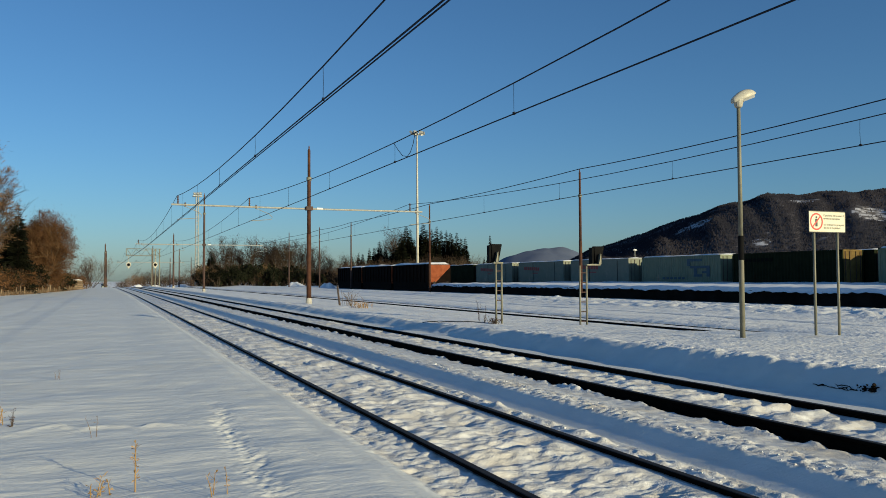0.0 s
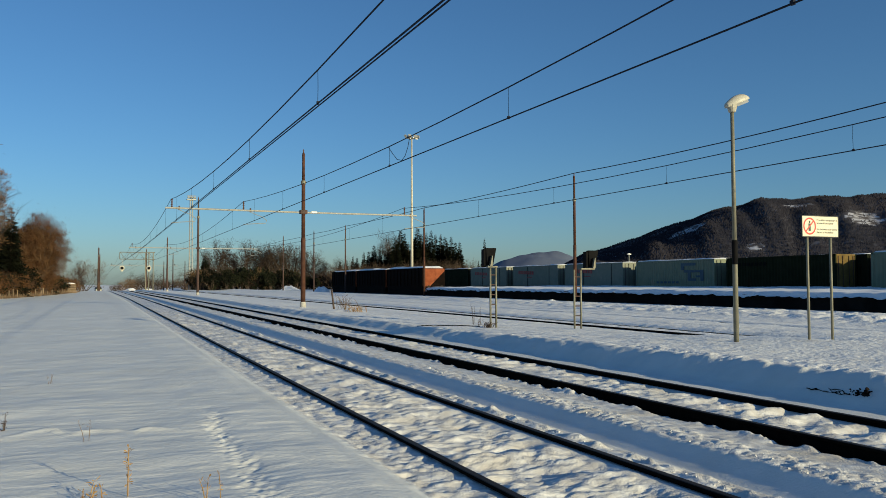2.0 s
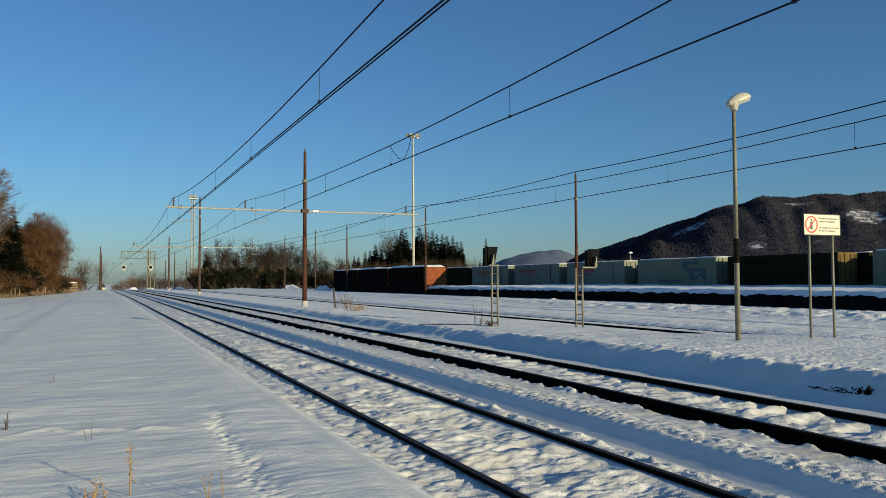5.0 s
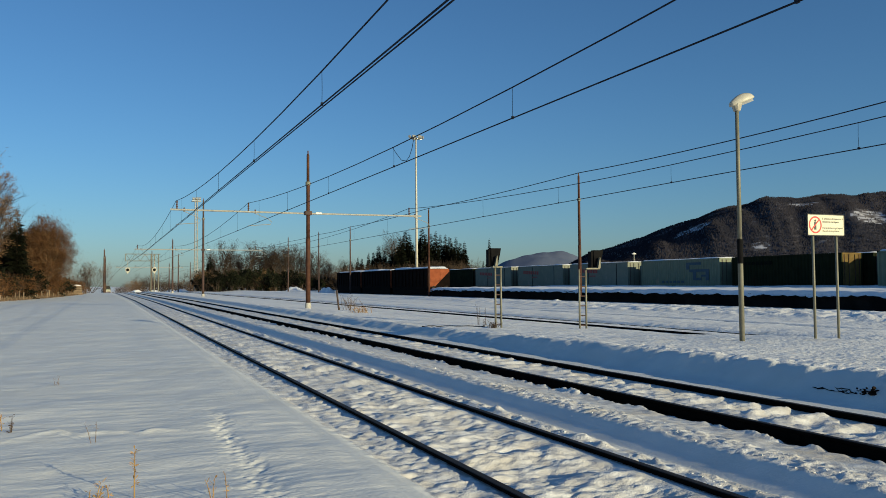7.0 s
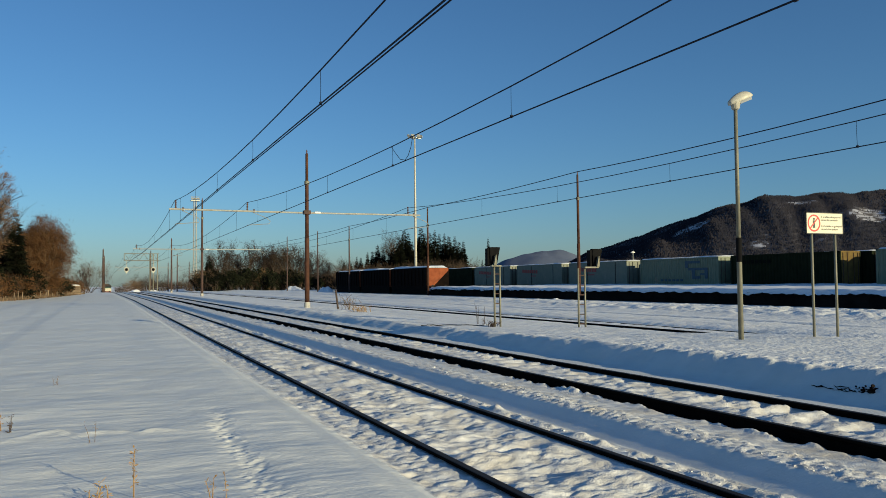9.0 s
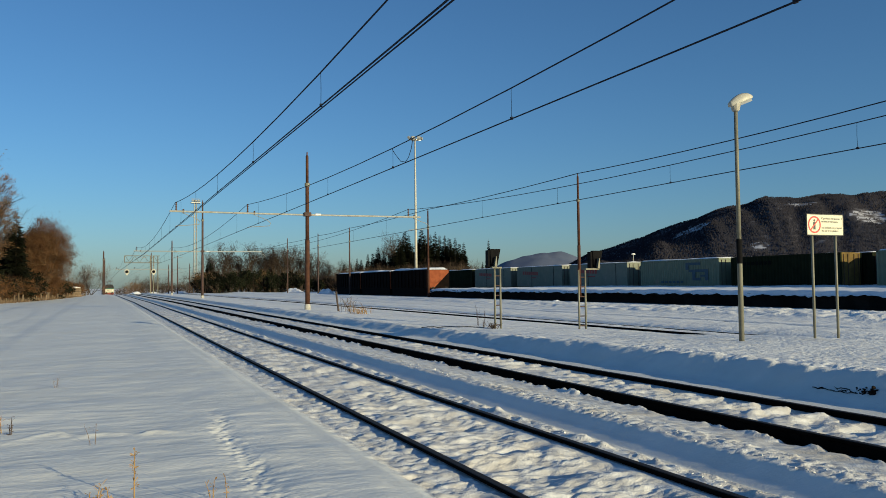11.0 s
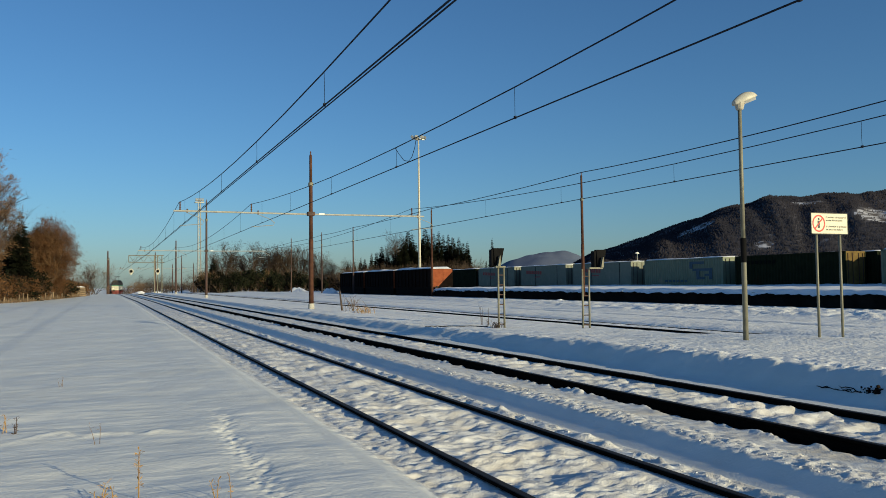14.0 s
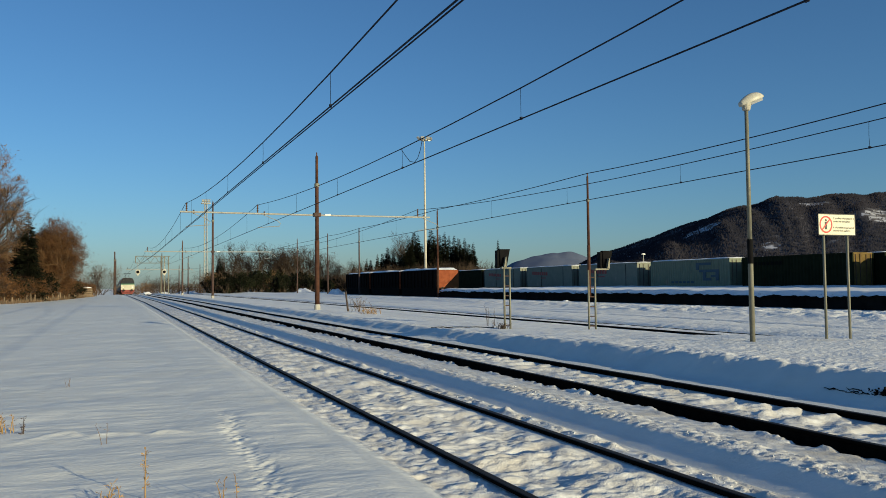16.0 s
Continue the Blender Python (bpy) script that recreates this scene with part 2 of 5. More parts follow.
def height(X, Y):
    """The snow's height over the rail heads."""
    xs = X - swing(Y)
    close = 1 - step(11, 25, Y + octaves(xs * 0.6, Y * 0.3, 3) * 0.8)
    plat = 0.17 + 0.17 * close
    keys = [(-400, 0.3), (-60, 0.25), (-14, 0.10), (-4, 0.06), (0.6, 0.03), (1.6, 0.04), (2.0, 0.032), (2.3, 0.005), (2.5, -0.045), (2.95, -0.05), (3.06, -0.045),
            (3.15, -0.03), (4.1, -0.03), (4.44, -0.045), (4.5, -0.06), (4.56, -0.03), (4.78, -0.02), (4.95, -0.06), (5.12, -0.17), (5.32, -0.19), (5.52, -0.12), (5.68, -0.03), (5.85, -0.015),
            (6.2, -0.06), (6.6, -0.10), (6.88, -0.10), (6.97, -0.165), (7.07, -0.185), (7.12, -0.17), (7.18, -0.06), (7.8, -0.07), (8.4, -0.08), (8.55, -0.09), (8.75, -0.07), (9.25, -0.05), (9.6, -0.02)]
    kx, kz = zip(*keys)
    z = np.interp(xs, kx, kz)
    bank = step(9.3, 10.0, xs + octaves(Y * 1.3, xs * 0.8, 11, 3) * 0.07)
    beyond_keys = [(10, 1), (15.3, 1), (16.0, 0.1), (16.7, -0.15), (17.2, -0.3), (17.6, -0.35), (18.8, -0.3), (19.3, 0.1), (20.3, 0.35), (22.8, 0.1), (23.5, -0.15), (23.9, -0.45),
                   (24.3, -0.1), (25.3, -0.2), (27, 0.1), (28.5, 0.9), (31, 0.9), (33, 0.2), (37, 0.0), (60, 0), (400, 0.5)]
    bx, bz = zip(*beyond_keys)
    prof = np.interp(xs, bx, bz)
    prof = np.where((xs > 10) & (xs < 16.7), close * prof + (1 - close) * np.interp(xs, (10, 11.5, 13, 14.5, 16, 16.7), (1, 0.85, 0.55, 0.3, 0.1, -0.15)), prof)
    over = np.where(prof > 0, prof * plat, prof * 0.25)
    z = np.where(xs > 9.2, z * (1 - bank) + over * bank, z)
    z = np.where(xs > 19.0, np.where(prof > 0, prof * 0.22, prof * 0.25), z)
    near = 1 - step(40, 120, Y)
    # wind ripples of the open field
    field = 1 - step(2.0, 2.4, xs)
    z = z + field * near * (0.020 * octaves(X * 0.5, Y * 0.7, 21, 3) + 0.0065 * octaves(X * 1.7 + 0.3 * Y, Y * 2.6, 31, 4) + 0.0042 * octaves(X * 2.3 + 0.4 * Y, Y * 8.0, 36, 3) + 0.016 * np.maximum(0, smooth_noise(X * 1.4, Y * 3.2, 32) - 0.45))
    # crusty drift and a strip of crumbled snow
    drift = np.exp(-((Y - 9.6 - 0.22 * octaves(X * 1.9, X * 0, 33, 3)) / (0.09 + 0.04 * smooth_noise(X * 2.3, X * 0, 34))) ** 2) * (0.8 + 0.6 * octaves(X * 3, Y * 4, 35, 2)) * step(-1.2, -0.5, X) * (1 - step(0.3, 0.9, X))
    z = z + 0.035 * drift
    crumb = np.exp(-((X - 1.23 - 0.02 * (Y - 8) - 0.05 * smooth_noise(Y * 1.5, Y * 0, 44)) / 0.14) ** 2) * step(5.0, 6, Y) * (1 - step(9.5, 11.5, Y))
    z = z + crumb * (-0.011 + 0.010 * smooth_noise(X * 9 + Y * 4, Y * 19 - X * 9, 41) + 0.008 * smooth_noise(X * 20, Y * 25, 43) + 0.004 * octaves(X * 2, Y * 3, 42, 2))
    # rough shoulder beside the first rail
    sh = step(2.3, 2.5, xs) * (1 - step(2.97, 3.0, xs))
    z = z + sh * near * 0.019 * octaves(X * 8, Y * 9, 51, 3)
    # trodden snow between the rails of the first track
    in1 = step(3.07, 3.16, xs) * (1 - step(4.2, 4.45, xs))
    slp = 0.5 + 0.5 * np.sin((Y + 0.12 * smooth_noise(X * 2, Y * 1.1, 61)) * 2 * np.pi / 0.62)
    z = z + in1 * near * (0.040 * octaves(X * 2.0, Y * 2.9, 62, 5) + 0.015 * octaves(X * 7, Y * 12, 63, 3) + 0.018 * slp - 0.028)
    # clods thrown up along the second rail, and the crumbled ridge
    cl = np.exp(-((xs - 4.76) / 0.11) ** 2)
    z = z + cl * near * (0.05 * octaves(X * 6, Y * 4.2, 71, 4) + 0.03 * np.maximum(0, smooth_noise(X * 3, Y * 2.2, 75) - 0.2))
    rg = step(5.62, 5.80, xs) * (1 - step(6.15, 6.5, xs))
    z = z + rg * near * 0.020 * octaves(X * 13, Y * 13, 72, 2)
    fl = step(6.3, 6.6, xs) * (1 - step(6.94, 7.0, xs))
    z = z + fl * near * (0.010 * octaves(X * 3, Y * 2.5, 73, 4) + 0.007 * octaves(X * 8, Y * 8, 76, 2) + 0.06 * step(6.74, 6.9, xs) * octaves(X * 3, Y * 3.4, 74, 4))
    # one ridge of snow over each sleeper of the second track
    in2 = step(7.2, 8.05, xs) * (1 - step(8.36, 8.5, xs))
    s2 = 0.5 + 0.5 * np.sin((Y + 0.1 * smooth_noise(X * 1.5, Y * 1.3, 81)) * 2 * np.pi / 0.60)
    z = z + in2 * near * (0.052 * s2 ** 2.2 * (0.85 + 0.5 * smooth_noise(X * 0.4, Y * 0.9, 83)) - 0.02) + step(7.16, 7.3, xs) * (1 - step(8.36, 8.5, xs)) * near * 0.028 * octaves(X * 5, Y * 6, 82, 4)
    # the platform's and the far yard's uneven snow
    pl = step(10.0, 10.4, xs) * (1 - step(100, 150, Y))
    z = z + pl * (0.012 * octaves(X * 0.6, Y * 0.8, 91, 2) + 0.011 * octaves(X * 2.4, Y * 3.2, 92, 3))
    # the ragged lip and the wind-scoured face of the bank
    lip = step(9.1, 9.5, xs) * (1 - step(10.2, 10.6, xs)) * near
    z = z + lip * (0.016 * octaves(X * 2.5, Y * 1.4, 93, 3) + 0.006 * octaves(X * 14, Y * 1.2, 98, 2) + 0.022 * step(9.75, 9.95, xs) * octaves(X * 6, Y * 6, 94, 3))
    far = step(18.8, 19.3, xs) * (1 - step(34, 38, xs)) * (1 - step(100, 180, Y))
    z = z + far * (0.010 * octaves(X * 0.9, Y * 0.7, 95, 3) + 0.010 * octaves(X * 3.5, Y * 3.0, 97, 2))
    rough = step(26.5, 28, xs) * (1 - step(32, 34, xs)) * (1 - step(100, 180, Y))
    z = z + rough * 0.06 * octaves(X * 3.2, Y * 2.8, 96, 3)
    for r in (17.42, 18.92):
        z = np.where(np.abs(xs - r) < 0.08, np.minimum(z, -0.085), z)
    z = z - 0.05 * np.exp(-((xs - 23.9) / 0.14) ** 2)
    z = np.where(np.abs(xs - 23.9) < 0.08, np.minimum(z, -0.07), z)
    for r in RAILS:
        z = np.where(np.abs(xs - r) < 0.048, np.minimum(z, -0.05), z)
    return z + fall(Y)


def spread(pieces):
    out = []
    for a, b, d in pieces:
        out.append(np.arange(a, b, d))
    return np.concatenate(out)


gx = np.concatenate([-np.geomspace(2600, 6, 70), spread([(-5.9, -2, 0.15), (-2, 0.9, 0.05), (0.9, 1.7, 0.017), (1.7, 2.2, 0.05), (2.2, 2.9, 0.026), (2.9, 4.7, 0.026), (4.7, 9.3, 0.035), (9.3, 11, 0.05), (11, 20, 0.13), (20, 36, 0.15)]), np.geomspace(36, 2600, 70)])
gy = np.concatenate([-np.geomspace(2600, 1, 40), [0.5, 2, 3, 3.6], np.geomspace(4.1, 12, 430), np.geomspace(12.05, 60, 320), np.geomspace(60.6, 3200, 170)])
GX, GY = np.meshgrid(gx, gy)
GZ = height(GX, GY)
ng, mg = len(gx), len(gy)
verts = np.stack([GX, GY, GZ], -1).reshape(-1, 3)
idx = np.arange(ng * mg).reshape(mg, ng)
quads = np.stack([idx[:-1, :-1], idx[:-1, 1:], idx[1:, 1:], idx[1:, :-1]], -1).reshape(-1, 4)
gm = bpy.data.meshes.new("ground")
gm.vertices.add(len(verts))
gm.vertices.foreach_set("co", verts.ravel())
gm.loops.add(quads.size)
gm.loops.foreach_set("vertex_index", quads.ravel())
gm.polygons.add(len(quads))
gm.polygons.foreach_set("loop_start", np.arange(0, quads.size, 4))
gm.polygons.foreach_set("use_smooth", np.ones(len(quads), bool))
gm.update(calc_edges=True)
gm.materials.append(SNOW)
gm.materials.append(SNOW_ROUGH)
gm.materials.append(SNOW_YARD)
mid_x, mid_y = (GX[:-1, :-1] + GX[1:, 1:]) / 2, (GY[:-1, :-1] + GY[1:, 1:]) / 2
rel = mid_x - swing(mid_y)
zone = np.where(((rel > 2.42) & (rel < 5.02)) | ((rel > 5.68) & (rel < 8.6)), 1, np.where((rel > 10.0) & (rel < 37), 2, 0))
gm.polygons.foreach_set("material_index", zone.astype(np.int32).ravel())
tagged(new("ground", gm), "snow-covered railway yard and field with rippled crust", "snowy ground", kind="structure")


def z_at(x, y):
    return float(height(np.array([float(x)]), np.array([float(y)]))[0])


# ---- rails ----
RAIL_PROFILE = [(-0.036, -0.006), (-0.03, 0.0), (0.03, 0.0), (0.036, -0.006), (0.036, -0.036), (0.009, -0.05), (0.009, -0.135), (0.068, -0.15), (0.068, -0.16),
                (-0.068, -0.16), (-0.068, -0.15), (-0.009, -0.135), (-0.009, -0.05), (-0.036, -0.036)]


def rail(x0, label, group, drop=0.0):
    ys = list(np.concatenate([np.arange(-60, 90, 10), np.arange(90, 185, 12), np.arange(185, 760, 15)]))
    b = Bits()
    n = len(RAIL_PROFILE)
    for y in ys:
        dx, dz = float(swing(np.array(y))), float(fall(np.array(y)))
        b.v += [(x0 + dx + a, y, dz + z - drop) for a, z in RAIL_PROFILE]
    for j in range(len(ys) - 1):
        for q in range(n):
            i, k = j * n, j * n + n
            b.f.append((i + q, i + (q + 1) % n, k + (q + 1) % n, k + q))
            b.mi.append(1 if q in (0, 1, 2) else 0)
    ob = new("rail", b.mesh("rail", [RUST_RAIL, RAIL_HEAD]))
    return tagged(ob, label, "rail", group)


for x0 in RAILS[:2]:
    rail(x0, "dark rusty steel rail half buried in snow", "rails of the first track")
for x0 in RAILS[2:]:
    rail(x0, "dark rusty steel rail standing out of ploughed snow", "rails of the second track")
rail(17.42, "thin dark rail just clear of deep snow", "rails of the yard tracks", 0.015)
rail(18.92, "thin dark rail just clear of deep snow", "rails of the yard tracks", 0.06)
rail(23.9, "rail all but buried in deep snow", "rails of the yard tracks", 0.066)


# ---- crumbled snow ----
r4 = random.Random(44)
b = Bits()
for k in range(900):
    x = 5.70 + abs(r4.gauss(0, 0.20)) if r4.random() < 0.7 else 4.68 + abs(r4.gauss(0, 0.1))
    y = 4.6 * 9.0 ** r4.random()
    q = min(0.018, 0.004 + abs(r4.gauss(0, 0.005)))
    m = Matrix.Translation((x, y, 0)) @ Euler((r4.uniform(0, 6), r4.uniform(0, 6), r4.uniform(0, 6))).to_matrix().to_4x4()
    b.box((-q, -q * 0.8, -q * 0.6), (q * r4.uniform(0.6, 1.2), q * 0.7, q * 0.7), m)
pts = np.array(b.v).reshape(-1, 8, 3)
mid = pts.mean(1)
pts[:, :, 2] += height(mid[:, 0], mid[:, 1])[:, None] - 0.006
b.v = [tuple(p) for p in pts.reshape(-1, 3)]
tagged(new("snow_crumbs", b.mesh("snow_crumbs", SNOW_ROUGH)), "crumbs of broken snow along the ridges", "snow crumbs", kind="stuff")


# ---- masts, beams and wires ----
def stepped_mast(x, y, tall, r, mat, label, group="", plinth=True):
    z0 = z_at(x, y)
    t = thing("catenary_mast", pose(x, y, z0), label, "railway mast", group)
    h = tall - z0
    for name, a, c, q in (("lower_shaft", -0.3, 0.45, 1.0), ("middle_shaft", 0.45, 0.82, 0.8), ("upper_shaft", 0.82, 1.0, 0.62)):
        b = Bits()
        za, zc = (a if a < 0 else a * h), c * h
        b.lathe([(r * q, za), (r * q * 0.95, zc), (r * q * 0.7, zc + 0.05)], 12)
        part(name, b, mat, t, smooth=True)
    b = Bits()
    b.lathe([(r * 0.8, 0.80 * h), (r * 1.05, 0.80 * h + 0.02), (r * 1.05, 0.80 * h + 0.22), (r * 0.7, 0.80 * h + 0.25)], 12)
    part("collar", b, LAMP_POST, t)
    b = Bits()
    b.lathe([(0.035, h), (0.06, h + 0.05), (0.03, h + 0.14), (0.05, h + 0.2), (0.01, h + 0.3)], 8)
    part("finial", b, PORCELAIN, t)
    if plinth:
        b = Bits()
        b.lathe([(r * 1.3, -0.3), (r * 1.25, 0.28), (r * 1.05, 0.34)], 14)
        part("plinth", b, LIME, t, "whitewashed concrete foot")
    return t


def insulator_post(b, x, y, z, up, k=0):
    """A ribbed stack of sheds standing up from (x, y, z)."""
    prof = [(0.03, 0)]
    n = 5
    for i in range(n):
        a = up * (i + 0.2) / n
        prof += [(0.035, a), (0.075, a + 0.3 * up / n), (0.035, a + 0.45 * up / n)]
    prof.append((0.025, up))
    b.lathe(prof, 8, Matrix.Translation((x, y, z)), k)


def cross_beam(t, x, y, za, xa, xb, lines):
    """The tubular beam on the mast t, with a stack and a drop arm over every line."""
    z0 = t.matrix_basis.translation.z
    off = Matrix.Translation((-x, -y, -z0))
    b = Bits()
    b.tube([(xa, y, za), ((xa + xb) / 2, y, za - 0.03), (xb, y, za)], 0.055, 8)
    part("beam", b, GALV, t, "grey tubular cross beam", m=off)
    b = Bits()
    b.box((x - 0.22, y - 0.2, za - 0.12), (x + 0.22, y + 0.2, za + 0.12))
    part("bracket", b, POLE_DARK, t, bevel=0.02, m=off)
    b = Bits()
    b.tube([(x + 0.5, y, za), (x + 0.85, y, za)], 0.07, 10)
    part("sleeve_insulator", b, WHITE_PAINT, t, "white insulating sleeve", m=off)
    for lx in lines:
        b = Bits()
        insulator_post(b, lx + 0.05, y, za + 0.04, 0.5)
        part("insulator", b, PORCELAIN, t, m=off)
        b = Bits()
        insulator_post(b, lx + 0.45, y, za - 0.12, 0.25)
        part("insulator", b, PORCELAIN, t, m=off)
        b = Bits()
        pts = [(lx + 0.4, y, za - 0.06), (lx + 0.7, y - 0.1, za - 0.22), (lx + 1.15, y - 0.3, za - 0.42), (lx + 1.35, y - 0.4, za - 0.62), (lx + 1.28, y - 0.4, za - 0.78), (lx + 0.9, y - 0.3, za - 0.8), (lx + 0.05, y - 0.1, za - 0.86)]
        b.tube(pts, 0.022, 6)
        b.tube([(lx + 0.05, y - 0.1, za - 0.86), (lx, y, za - 0.92)], 0.015, 6)
        part("registration_arm", b, GALV, t, m=off)


MAST_ROWS = [(11.5, 48.0, 9.6, 0.15, POLE_RUST, 6.0), (11.45, 104.0, 12.3, 0.16, POLE_DARK, 6.05), (11.6, 155.0, 10.0, 0.17, POLE_DARK, None), (10.6, 206.0, 9.8, 0.17, POLE_DARK, 5.9)]
for x, y, tall, r, mat, za in MAST_ROWS:
    t = stepped_mast(x, y, tall, r, mat, "stepped rust-brown steel catenary mast with a cross beam over the tracks" if za else "dark steel mast without a beam between the tracks", "masts between the tracks")
    if za:
        s = float(swing(np.array(y)))
        cross_beam(t, x, y, za, 3.45 + s, 19.0 + s, (3.76 + s, 7.83 + s, 18.1 + s))
for x, y, tall in ((36, 55.5, 10.35), (36, 88.5, 10.4), (36, 121.8, 10.5), (36, 142, 10.9), (36, 168.2, 11.4), (36, 22.0, 10.55)):
    stepped_mast(x, y, tall, 0.14, POLE_RUST if y < 100 else POLE_DARK, "slender rust-brown steel line mast in the goods yard", "masts along the goods yard", plinth=False)
for x, y, tall in ((-0.1, 196, 9.7), (0.16, 199, 8.2), (16.6, 204, 9.0), (15.2, 214, 7.0), (21.5, 226, 7.6)):
    stepped_mast(x, y, tall, 0.24 if x < 0 else 0.15, POLE_DARK, "dark distant wooden-looking line pole in the snow", "far line poles", plinth=False)

SUPPORTS = (-4.0, 48.0, 104.0, 155.0, 206.0, 262.0, 320.0, 380.0)


def strung(x0, low, high, zc, label, twin=False):
    """A carrying wire that sags from support to support, its contact wire and the droppers."""
    t = thing("overhead_line", pose(x0, 0, zc), label, "overhead wire", "overhead lines")
    b, c = Bits(), Bits()
    pts, con = [], []
    for ya, yb in zip((-56.0,) + SUPPORTS, SUPPORTS):
        n = 14
        for i in range(n):
            y = ya + (yb - ya) * i / n
            u = 2 * i / n - 1
            s, f = float(swing(np.array(y))), float(fall(np.array(y)))
            pts.append((s, y, f + low + (high - low) * u * u - zc))
            con.append((s, y, f))
            if i % 2 == 1 and ya < 110 and yb > 0:
                d = Bits()
                d.tube([(s, y, pts[-1][2]), (s + 0.01, y + 0.02, (pts[-1][2]) * 0.5), (s, y, f)], 0.006, 3)
                d.box((s - 0.02, y - 0.03, f - 0.02), (s + 0.02, y + 0.03, f + 0.04))
                part("dropper", d, WIRE, t)
    b.tube(pts, 0.015, 5)
    c.tube(con, 0.015, 5)
    if twin:
        c.tube([(a + 0.07, y, z + 0.005) for a, y, z in con], 0.013, 5)
    part("carrying_wire", b, WIRE, t)
    part("contact_wire", c, WIRE, t)
    return t


line1 = strung(3.76, 5.62, 6.5, 5.05, "dark overhead wire with droppers above the snowy track", True)
line2 = strung(7.85, 5.685, 6.5, 5.10, "dark overhead wire with droppers above the ploughed track")
line3 = strung(18.05, 5.68, 6.45, 5.06, "dark overhead wire with droppers above the yard track")
b = Bits()
b.tube([(0, 22.1, 0.58), (0, 21.75, 0.34), (0, 21.35, 0.10), (0, 20.96, 0.02), (0, 20.7, 0.11), (0, 20.48, 0.32), (0, 20.34, 0.58)], 0.009, 5)
part("jumper_loop", b, WIRE, line2)
t = thing("feeder_line", pose(36, 0, 10.62), "dark feeder wire strung along the tops of the yard masts", "overhead wire")
b = Bits()
pts = []
for ya, yb in ((-12, 22), (22, 55.5), (55.5, 88.5), (88.5, 121.8), (121.8, 142), (142, 168.2), (168.2, 230)):
    for i in range(8):
        u = i / 4 - 1
        pts.append((0, ya + (yb - ya) * i / 8, 0.02 - (0.27 if ya < 55 else 0.14) * (1 - u * u) + 0.0024 * max(0, 55.5 - ya - (yb - ya) * i / 8)))
b.tube(pts, 0.034, 5)
part("feeder_wire", b, WIRE, t)


# ---- floodlight masts ----
def floodlight(b, x, y, z, dx, k=0):
    m = Matrix.Translation((x, y, z)) @ Euler((radians(-35), 0, dx)).to_matrix().to_4x4()
    b.prism([(-0.32, -0.22), (0.32, -0.22), (0.24, 0.22), (-0.24, 0.22)], -0.12, 0.16, "y", k)
    i = len(b.v) - 8
    b.v[i:] = [tuple(m @ Vector(p)) for p in b.v[i:]]


t = thing("floodlight_mast", pose(42, 108, z_at(42, 108)), "tall slim white floodlight mast behind the goods wagons", "floodlight mast")
b = Bits()
b.lathe([(0.22, 0), (0.19, 8), (0.14, 16), (0.10, 23.2)], 14)
part("mast_shaft", b, LANTERN, t, smooth=True)
b = Bits()
b.box((-0.95, -0.06, 22.75), (0.95, 0.06, 22.87))
b.box((-0.06, -0.7, 22.75), (0.06, 0.7, 22.87))
part("crossbar", b, GALV, t)
for i, (x, y, a) in enumerate(((-0.9, 0, 0.8), (-0.45, -0.4, 0.2), (0.45, -0.4, -0.2), (0.9, 0, -0.8), (0, 0.6, 3.0))):
    b = Bits()
    floodlight(b, x, y, 23.1, a)
    part("floodlight", b, GALV, t)
t = thing("lighting_tower", pose(20.85, 205, z_at(20.85, 205)), "tall white lattice lighting tower with a box of lamps", "lighting tower")
for x, y in ((-0.45, -0.3), (0.45, -0.3), (0.45, 0.3), (-0.45, 0.3)):
    b = Bits()
    b.tube([(x * 0.8, y * 0.8, -0.2), (x * 0.6, y * 0.6, 23.2)], 0.12, 6)
    part("tower_leg", b, GALV, t)
b = Bits()
for i in range(22):
    z, s = 0.8 + i, (-1) ** i
    b.tube([(-0.32 * s, -0.2, z), (0.32 * s, -0.2, z + 1)], 0.03, 4)
    b.tube([(0.32 * s, 0.2, z), (-0.32 * s, 0.2, z + 1)], 0.03, 4)
part("lattice_bracing", b, LANTERN, t)
b = Bits()
b.box((-1.1, -0.8, 22.4), (1.1, 0.8, 22.6))
b.tube([(-1.1, -0.8, 23.4), (1.1, -0.8, 23.4)], 0.06, 5)
part("platform_cage", b, GALV, t)
for x in (-0.7, 0.0, 0.7):
    b = Bits()
    floodlight(b, x, -0.7, 23.0, 0.2)
    part("floodlight", b, GALV, t)

# ---- signal gantry ----
t = thing("signal_gantry", pose(9.3, 190, z_at(9.3, 190)), "pale steel half-gantry with two hanging signals over the tracks", "signal gantry")
for x in (0.3, 1.0, 1.9):
    b = Bits()
    b.tube([(x, 0, -0.2), (x, 0, 8.5)], 0.11, 8)
    part("gantry_column", b, LAMP_POST, t)
b = Bits()
for z in (6.9, 8.45):
    b.tube([(-5.1, 0, z), (2.3, 0, z)], 0.09, 6)
for i in range(7):
    x = -5.0 + i * 1.0
    b.tube([(x, 0, 6.9 if i % 2 else 8.45), (x + 1.0, 0, 8.45 if i % 2 else 6.9)], 0.05, 5)
b.tube([(-5.1, 0, 6.9), (-5.1, 0, 8.45)], 0.09, 6)
part("gantry_truss", b, LAMP_POST, t)
